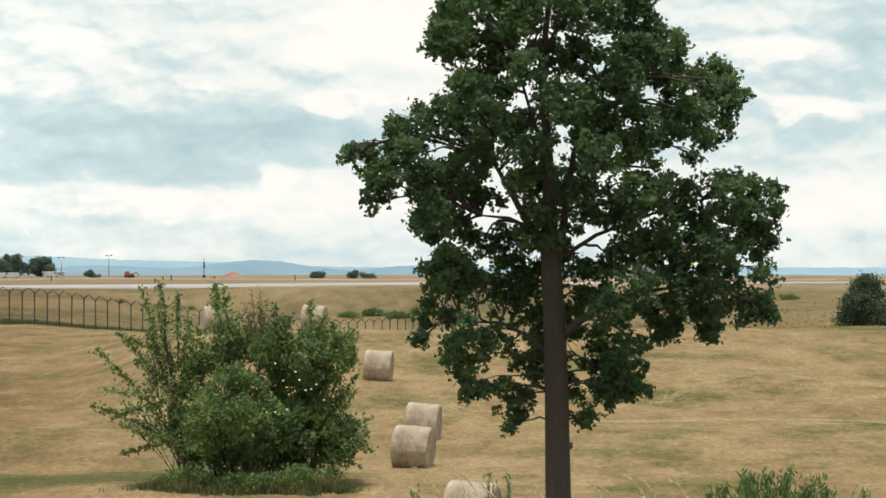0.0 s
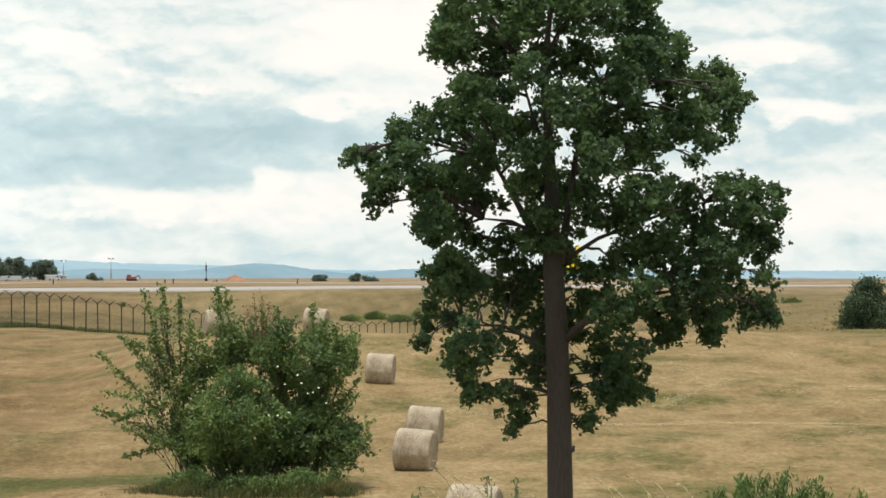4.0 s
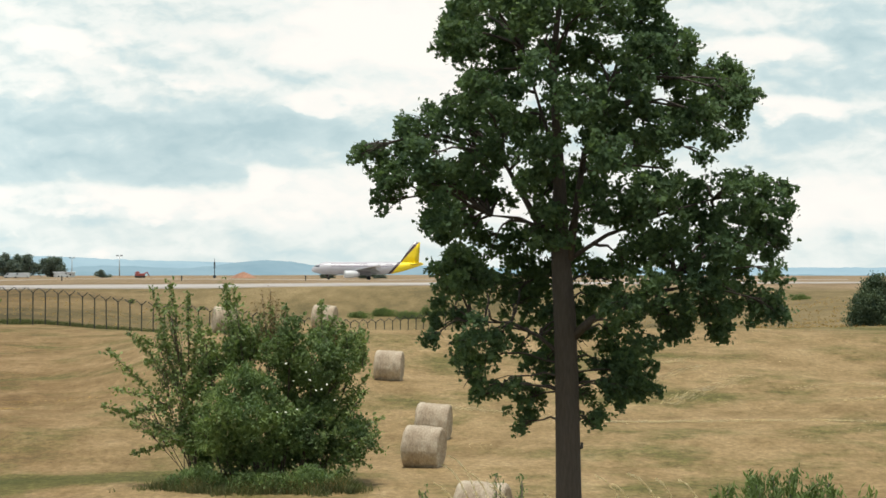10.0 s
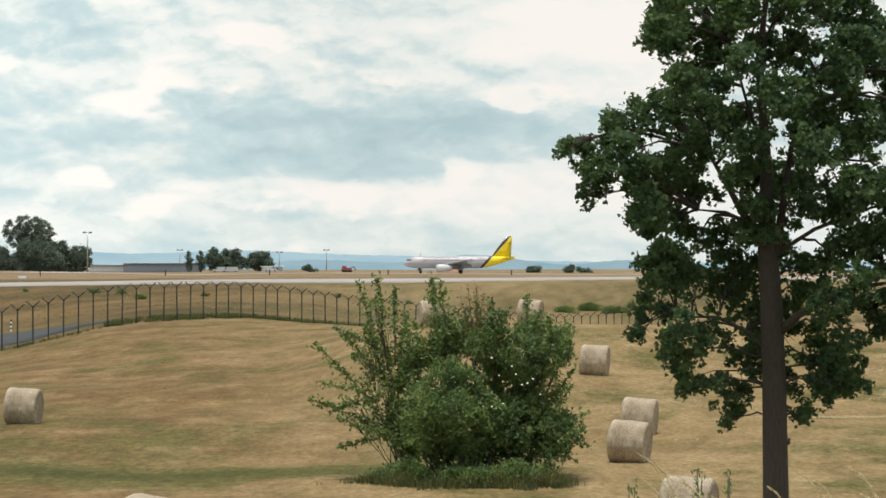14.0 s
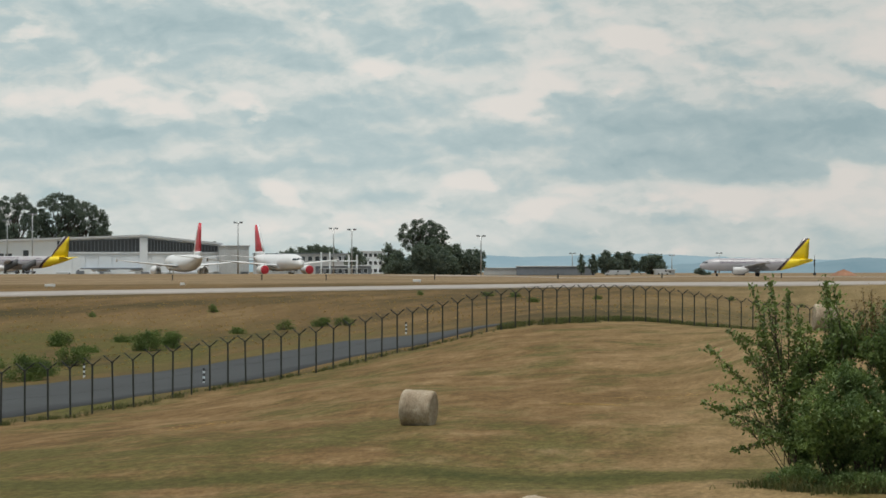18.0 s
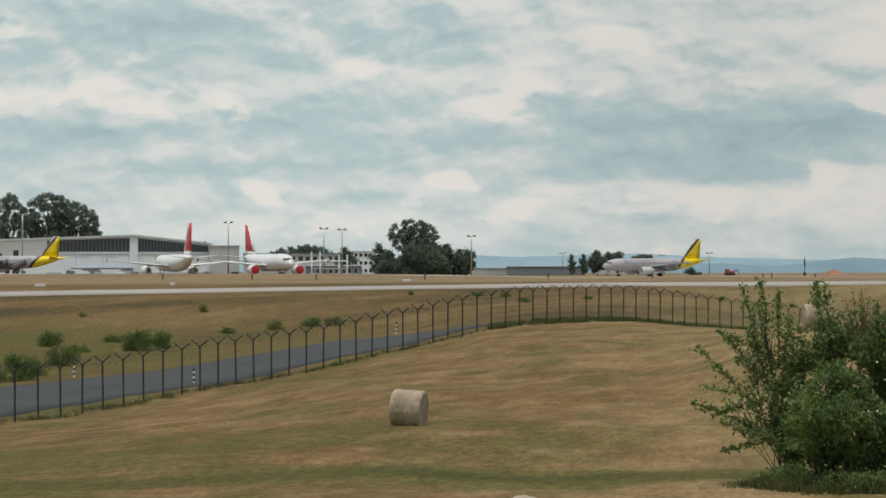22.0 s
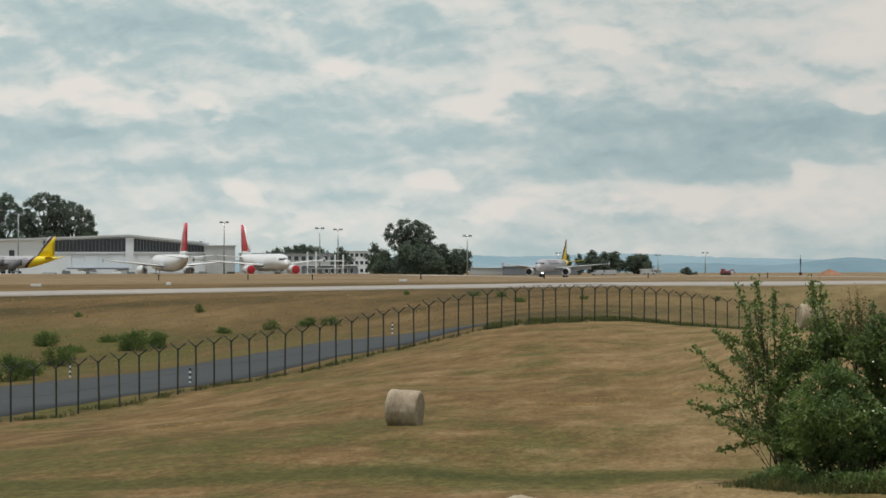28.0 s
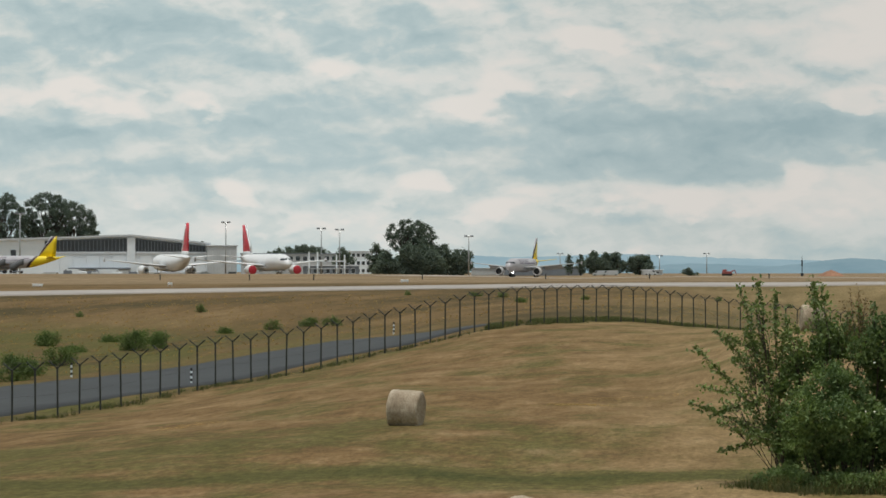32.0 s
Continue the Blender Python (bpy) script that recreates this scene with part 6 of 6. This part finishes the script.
def boarding_stairs(az, dist, turn):
    s = thing("boarding_stairs", stand(az, dist, turn), "dark tubular covered passenger stairs at a parked airliner", "stairs")
    part("chassis", block(-2.4, 2.0, -1.0, 1.0, 0.4, 0.8, 0.1), M_slate, s)
    part("flight", loft([[(x, 1.05 * math.cos(a), z + 1.15 * math.sin(a)) for a in [math.pi * q / 8 for q in range(9)]] + [(x, -1.05, z - 0.9), (x, 1.05, z - 0.9)] for x, z in ((-2.2, 1.5), (-1.2, 1.9), (1.2, 3.3), (2.1, 3.4))]), M_canopy, s, "dark arched canopy over the flight", True)
    part("step_deck", block(-2.4, -1.4, -0.9, 0.9, 0.2, 0.5, 0.05), M_metal, s)
    for x in (-1.8, 1.5):
        for y in (-1, 1):
            part("wheel", moved(lathe([(-0.15, 0.2), (-0.15, 0.4), (0.15, 0.4), (0.15, 0.2)], 12, "y"), pose(x, y, 0.4)), M_rubber, s)


boarding_stairs(18.42, 893, 0)
boarding_stairs(18.06, 893, 0)


def road_marker(az, dist):
    m = thing("marker_post", stand(az, dist), "black and white banded marker post by the road", "marker post", "marker posts")
    for k in range(6):
        part("band", tube([(0, 0, k * 0.165 - (0.1 if k == 0 else 0)), (0, 0, k * 0.165 + 0.165)], 0.07, 10), (M_white, M_black)[k % 2], m)


for az, d in ((16.97, 197), (14.57, 178), (10.48, 236)):
    road_marker(az, d)


def edge_sign(az, dist, w, h):
    s = thing("runway_sign", stand(az, dist), "low white board beside the runway", "sign", "runway boards")
    part("board", block(-w / 2, w / 2, -0.06, 0.06, 0.25, 0.25 + h, 0.02), M_jetwhite, s)
    for x in (-w / 3, w / 3):
        part("leg", tube([(x, 0, 0), (x, 0, 0.3)], 0.04, 6), M_metal, s)


for az, d, w, h in ((17.65, 405, 1.5, 0.35), (15.0, 410, 0.7, 0.35), (10.26, 430, 1.2, 0.35)):
    edge_sign(az, d, w, h)
for az, d in ((12.1, 600), (5.3, 620), (13.4, 600), (0.4, 640), (9.9, 610), (7.4, 615), (15.2, 595), (2.9, 630)):
    m = thing("edge_light", stand(az, d), "small dark airfield edge light", "light", "airfield lights")
    part("stem", tube([(0, 0, 0), (0, 0, 0.9)], 0.12, 8), M_dark, m)
    part("lens", tube([(0, 0, 0.9), (0, 0, 1.15)], 0.16, 8), M_dark, m)


# ---- foreground growth on the bank before the lens ----
def height_for(az, dist, below):
    """How tall a plant must be for its tip to stand so many degrees below the lens."""
    return EYE - dist * math.tan(radians(below)) - spot(az, dist).z


def leafy_shoot(name, az, dist, below, wide, stems, seed, label, leaf=0.09, loose=1.0, mat=None, falling=0.05):
    rng = np.random.default_rng(seed)
    tall = height_for(az, dist, below)
    s = thing(name, stand(az, dist), label, "plant", "plants on the bank")
    rods, tips = [], []
    for i in range(stems):
        x = rng.uniform(-0.5, 0.5) * wide
        h = tall - falling * (abs(x) / (wide * 0.5)) ** 2 - rng.uniform(0, 0.06 if falling < 0.1 else 0.17)
        top = Vector((x + rng.normal() * 0.02, rng.normal() * 0.12, h))
        piece, line = bough((x * 0.7, rng.normal() * 0.1, -0.05), top, 0.008, 0.003, rng, 0.02, 5)
        rods.append(piece)
        for k in range(95 if falling > 0.1 else 40):
            t = 1.02 - (0.35 / tall) * rng.uniform(0, 1) ** 1.2
            p = Vector((x * 0.7, 0, 0)).lerp(top, t)
            out = Vector(rng.normal(size=3) * (0.05 + 0.03 * (1 - t)) * loose)
            tips.append(tuple(p + out))
    part("stemwork", joined(*rods), M_twig, s, smooth=True)
    v, f = leaf_cloud(np.array(tips), leaf, rng, -2.0, 0.3)
    part("foliage", (v, f), mat or M_sprout, s, "narrow pale green leaves")
    return s


shoots = [leafy_shoot("leafy_shrub", -9.33, 16.0, 4.16, 1.12, 56, 201, "light green leafy shrub top on the bank", 0.05, 0.42, None, 0.2),
          leafy_shoot("leafy_shoot", -3.52, 18.0, 4.12, 0.05, 2, 202, "slender green spike-like shoots on the bank", 0.04, 0.3, M_young),
          leafy_shoot("leafy_shoot", -3.85, 18.5, 4.3, 0.05, 2, 203, "slender green spike-like shoots on the bank", 0.04, 0.3, M_young),
          leafy_shoot("leafy_shoot", -1.95, 18.0, 4.45, 0.04, 2, 204, "slender green spike-like shoots on the bank", 0.04, 0.3, M_young)]


def grass_stalks(az, dist, below, lean, count, seed, spread=0.14):
    rng = np.random.default_rng(seed)
    tall = height_for(az, dist, below)
    g = thing("grass_tuft", stand(az, dist), "tall ripe pale grass stalks leaning in the wind", "grass", "grass stalks on the bank")
    for i in range(count):
        x0 = rng.normal() * spread - lean * 0.5
        ln = lean * rng.uniform(0.8, 1.3)
        h = tall * rng.uniform(0.84, 1.01)
        pts = [Vector((x0 + ln * t ** 3.2, rng.normal() * 0.004, h * (1 - (1 - t) ** 1.5))) for t in np.linspace(0, 1, 15)]
        stalk = part("stalk", tube(pts, [0.0019 - 0.0008 * k / 14 for k in range(15)], 5), M_plume, g, smooth=True)
        spikes = []
        for k in range(170):
            t = rng.uniform(0.0, 1.0)
            a, b = pts[9 + int(t * 4.99)], pts[10 + int(t * 4.99)]
            spikes.append(tuple(a.lerp(b, rng.random()) + Vector(rng.normal(size=3)) * 0.0045 * (1.15 - t)))
        tagged(part("seed_head", leaf_cloud(np.array(spikes), 0.017, rng, 0, 0.24), M_plume, stalk, "pale feathery seed head"), kind="stuff")
    return g


stalks = [grass_stalks(az, 14.0, below, -0.2, n, 301 + k, 0.09) for k, (az, below, n) in enumerate(((-3.3, 3.75, 4), (-2.7, 4.1, 2), (-5.3, 4.45, 2), (-5.9, 4.4, 2), (-6.5, 4.2, 4), (-7.2, 4.2, 3), (-4.4, 4.5, 2)))]


# ---- rough grass: skirts round the bush and along the fence ----
def tufts(name, places, tall, rng, mat, label, blades=9, width=0.018):
    n = len(places) * blades
    base = np.repeat(np.array(places), blades, axis=0) + rng.normal(size=(n, 3)) * np.array([0.09, 0.09, 0])
    lean = rng.normal(size=(n, 3)) * np.array([0.5, 0.5, 0])
    h = (tall * rng.uniform(0.45, 1.15, n))[:, None]
    side = rng.normal(size=(n, 3)) * np.array([1, 1, 0])
    side /= np.linalg.norm(side, axis=1)[:, None] + 1e-9
    mid = base + lean * h * 0.25 + np.array([0, 0, 0.55]) * h
    tip = base + lean * h + np.array([0, 0, 1.0]) * h
    v = np.stack([base - side * width, base + side * width, mid + side * width * 0.8, mid - side * width * 0.8, tip], 1).reshape(-1, 3)
    k = (np.arange(n) * 5)[:, None]
    f = [tuple(q) for q in (k + np.array([0, 1, 2, 3])).tolist()] + [tuple(q) for q in (k + np.array([3, 2, 4])).tolist()]
    ob = new(name, mesh_of(name, (v.tolist(), f), mat))
    return tagged(ob, label, "grass", kind="stuff")


def around(az0, az1, d0, d1, n, rng):
    a, d = rng.uniform(az0, az1, n), rng.uniform(d0, d1, n)
    z = heights(a, d)
    return np.stack([-np.sin(np.radians(a)) * d, np.cos(np.radians(a)) * d, z], 1)


rng = np.random.default_rng(77)
skirt = around(-3.0, 9.5, 77.0, 87.0, 15000, rng)
sa, sd = np.degrees(np.arctan2(-skirt[:, 0], skirt[:, 1])), np.hypot(skirt[:, 0], skirt[:, 1])
patchy = np.array([noise.noise((p[0] * 0.3, p[1] * 0.35, 2.0)) + 0.6 * noise.noise((p[0] * 1.1, p[1] * 1.1, 6.0)) for p in skirt])
thick = np.exp(-((sd - 80.4 - 0.2 * (sa - 1)) / 2.0) ** 2) * np.clip((sa + 1.6) / 1.3, 0, 1) * np.clip((5.2 - sa) / 2.0, 0, 1)
thick = thick + 0.6 * patchy * np.clip(thick * 2.5, 0, 1)
keep = thick > rng.uniform(0.35, 1.0, len(sa))
tall_one = keep & (thick > 0.75)
rim = keep & (thick > 0.55) & ~tall_one
tufts("rough_grass", skirt[rim], 0.30, rng, M_blade, "uncut green grass round the foot of the bush", 7, 0.010)
tufts("rough_grass", skirt[keep & ~tall_one & ~rim], 0.17, rng, M_blade, "short uncut green grass round the foot of the bush", 8, 0.010)
tufts("rough_grass", skirt[tall_one], 0.42, rng, M_blade, "uncut green grass round the foot of the bush", 8, 0.010)
tufts("seeding_grass", skirt[tall_one][::3], 0.44, rng, M_dry, "ripe tan grass stalks round the foot of the bush", 4, 0.006)
# leafy weeds of uneven height among that grass
weedy = skirt[tall_one & (sd < 81.2)]
weedy = weedy[np.array([noise.noise((p[0] * 0.9, p[1] * 0.9, 14.0)) for p in weedy]) > -0.02]
rise = 0.18 + 0.55 * np.clip(np.array([noise.noise((p[0] * 1.3, p[1] * 0.6, 21.0)) for p in weedy]) + 0.45, 0, 1)
weedy = np.repeat(weedy, 20, axis=0) + rng.normal(size=(len(weedy) * 20, 3)) * np.array([0.11, 0.11, 0.0])
weedy[:, 2] += np.repeat(rise, 20) * rng.uniform(0.05, 1.15, len(weedy))
tagged(new("weeds", mesh_of("weeds", leaf_cloud(weedy, 0.12, rng, -0.3, 0.42), M_elder)), "low dark green leafy weeds round the foot of the bush", "weeds", kind="stuff")
edge_az = rng.uniform(-2.5, 22, 1500)
edge_d = np.interp(edge_az, [f[0] for f in FENCE][::-1], [f[1] for f in FENCE][::-1]) + rng.normal(size=1500) * 1.3
fence_grass = np.stack([-np.sin(np.radians(edge_az)) * edge_d, np.cos(np.radians(edge_az)) * edge_d, heights(edge_az, edge_d)], 1)
clumped = np.array([noise.noise((p[0] * 0.25, p[1] * 0.25, 8.0)) for p in fence_grass]) > -0.05
tufts("fence_grass", fence_grass[clumped], 0.26, rng, M_blade, "uncut grass along the foot of the fence", 9, 0.012)
verge_az = rng.uniform(-2.5, 8.6, 2600)
verge_d = np.interp(verge_az, [f[0] for f in FENCE][::-1], [f[1] for f in FENCE][::-1]) + rng.uniform(0.5, 9.0, 2600)
verge = np.stack([-np.sin(np.radians(verge_az)) * verge_d, np.cos(np.radians(verge_az)) * verge_d, heights(verge_az, verge_d)], 1)
rank_one = np.array([noise.noise((p[0] * 0.2, p[1] * 0.2, 5.0)) for p in verge]) > -0.2
tufts("verge_grass", verge[rank_one], 0.4, rng, M_blade, "rank green grass behind the fence", 8, 0.02)
stub = around(-14, 20, 77, 165, 9000, rng)
lie = np.array([noise.noise((p[0] * 0.55 + p[1] * 0.15, p[1] * 0.06, 4.0)) for p in stub])
stub_d = np.hypot(stub[:, 0], stub[:, 1])
litter = np.repeat(stub[(lie > 0.36) & (stub_d > 95) & (stub[:, 0] > 0)], 2, axis=0)
litter = litter + rng.normal(size=litter.shape) * np.array([0.25, 0.25, 0]) + np.array([0, 0, 0.035])
tagged(new("straw_litter", mesh_of("straw_litter", leaf_cloud(litter, 0.15, rng, 0, 0.2, True), M_straw)), "pale straw left in rows on the mown field", "straw", kind="stuff")
ROAD_LINE = [(-64 + 9.7 * k / 12, 108 + 48 * k / 12) for k in range(12)] + [(-54.3 + 6 * k / 8, 156 + 33 * k / 8) for k in range(8)] + [(-48.3 + 9.3 * k / 10, 189 + 41 * k / 10) for k in range(10)] + [(-39 + 9 * k / 6, 230 + 24 * k / 6) for k in range(7)]
wild = around(-14, 21, 165, 330, 5500, rng)
wa, wd = np.degrees(np.arctan2(-wild[:, 0], wild[:, 1])), np.hypot(wild[:, 0], wild[:, 1])
off_road = np.array([min(math.hypot(p[0] - q[0], p[1] - q[1]) for q in ROAD_LINE) > 11.5 for p in wild])
tufts("airfield_grass", wild[(wd > fence_reach(wa) + 1.5) & off_road], 0.15, rng, M_dry, "dry uncut grass on the airfield", 6, 0.02)


def windrow(line, wide, n, seed, mat=None):
    """A thin row of raked straw lying on the field."""
    r = np.random.default_rng(seed)
    t = r.uniform(0, 1, n)
    az = np.interp(t, np.linspace(0, 1, len(line)), [q[0] for q in line])
    d = np.interp(t, np.linspace(0, 1, len(line)), [q[1] for q in line]) + r.normal(size=n) * wide
    gap = np.array([noise.noise((a * 1.7, seed, 0)) for a in az]) > -0.25
    places = np.stack([-np.sin(np.radians(az)) * d, np.cos(np.radians(az)) * d, heights(az, d)], 1)[gap]
    places = np.repeat(places, 7, axis=0)
    places = places + r.normal(size=places.shape) * np.array([0.3, 0.2, 0.004]) + np.array([0, 0, 0.025])
    ob = new("windrow", mesh_of("windrow", leaf_cloud(places, 0.15, r, 0, 0.2, True), mat or M_straw))
    return tagged(ob, "thin row of pale raked straw on the field", "straw", kind="stuff")


windrow([(-4.8, 106.5), (-8, 105), (-12.5, 103.5)], 0.25, 540, 1)
windrow([(-6.9, 113), (-8.5, 123)], 0.13, 300, 2)
windrow([(-6.3, 125), (-7.3, 132)], 0.13, 160, 3)
windrow([(13.9, 117), (15.2, 114)], 0.8, 80, 5, M_dry)
windrow([(6.2, 116), (7.2, 116)], 0.35, 70, 6, M_dry)
windrow([(4.0, 122), (6.5, 120)], 0.8, 70, 7, M_dry)
windrow([(-9.5, 118), (-12.5, 121)], 0.4, 156, 8)


windrow([(-6.2, 119), (-7.6, 128)], 0.18, 180, 9)
windrow([(-10.6, 112), (-13.0, 118)], 0.3, 228, 10)
windrow([(-2.5, 112), (-4.6, 108)], 0.3, 156, 12)


# ---- what moves ----
# the taxiing jet: seconds, bearing and distance of its nose, degrees by which it has turned towards the lens
TAXI = [(0, -5.457, 885, 0), (2, -4.308, 885, 0), (4, -3.158, 885, 0), (6.5, -1.721, 885, 0), (9, -0.337, 885, 0), (11, 0.843, 885, 0), (13, 2.016, 885, 0), (15, 3.058, 885, 0), (19, 4.976, 882, 3), (22, 6.262, 874, 26), (24, 6.885, 868, 46), (25, 7.108, 864, 55), (26.5, 7.35, 858, 66), (28, 7.52, 852, 74.5), (29, 7.66, 843, 75), (30, 7.81, 836, 75), (32, 8.15, 821, 75)]


def motions():
    rows = []
    for t, az, d, turned in TAXI:
        nose = spot(az, d)
        right = Vector((math.cos(radians(az)), math.sin(radians(az)), 0))
        near = Vector((math.sin(radians(az)), -math.cos(radians(az)), 0))
        heading = -right * math.cos(radians(turned)) + near * math.sin(radians(turned))
        c = nose - heading * 17.0
        rows.append((t, pose(c.x, c.y, ground_z(c.x, c.y) + 0.04, 0, 0, math.degrees(math.atan2(heading.y, heading.x)))))
    walk(taxi_jet, rows)
    # the bank of cloud drifts slowly westwards
    walk(clouds, [(0, pose(0, 0, EYE, 0, 0, 0)), (16, pose(0, 0, EYE, 0, 0, 0.75)), (32, pose(0, 0, EYE, 0, 0, 1.5))])
    # shoots and stalks sway
    for k, ob in enumerate(shoots + stalks):
        m = ob.matrix_world.copy()
        swing = 1.0 if k < 4 else 2.2
        walk(ob, [(t * 0.8, m @ pose(0, 0, 0, swing * 0.5 * math.sin(t * 1.1 + k), swing * math.sin(t * 0.9 + 2 * k) + swing * 0.4 * math.sin(t * 2.3 + k), 0)) for t in range(41)])


motions()
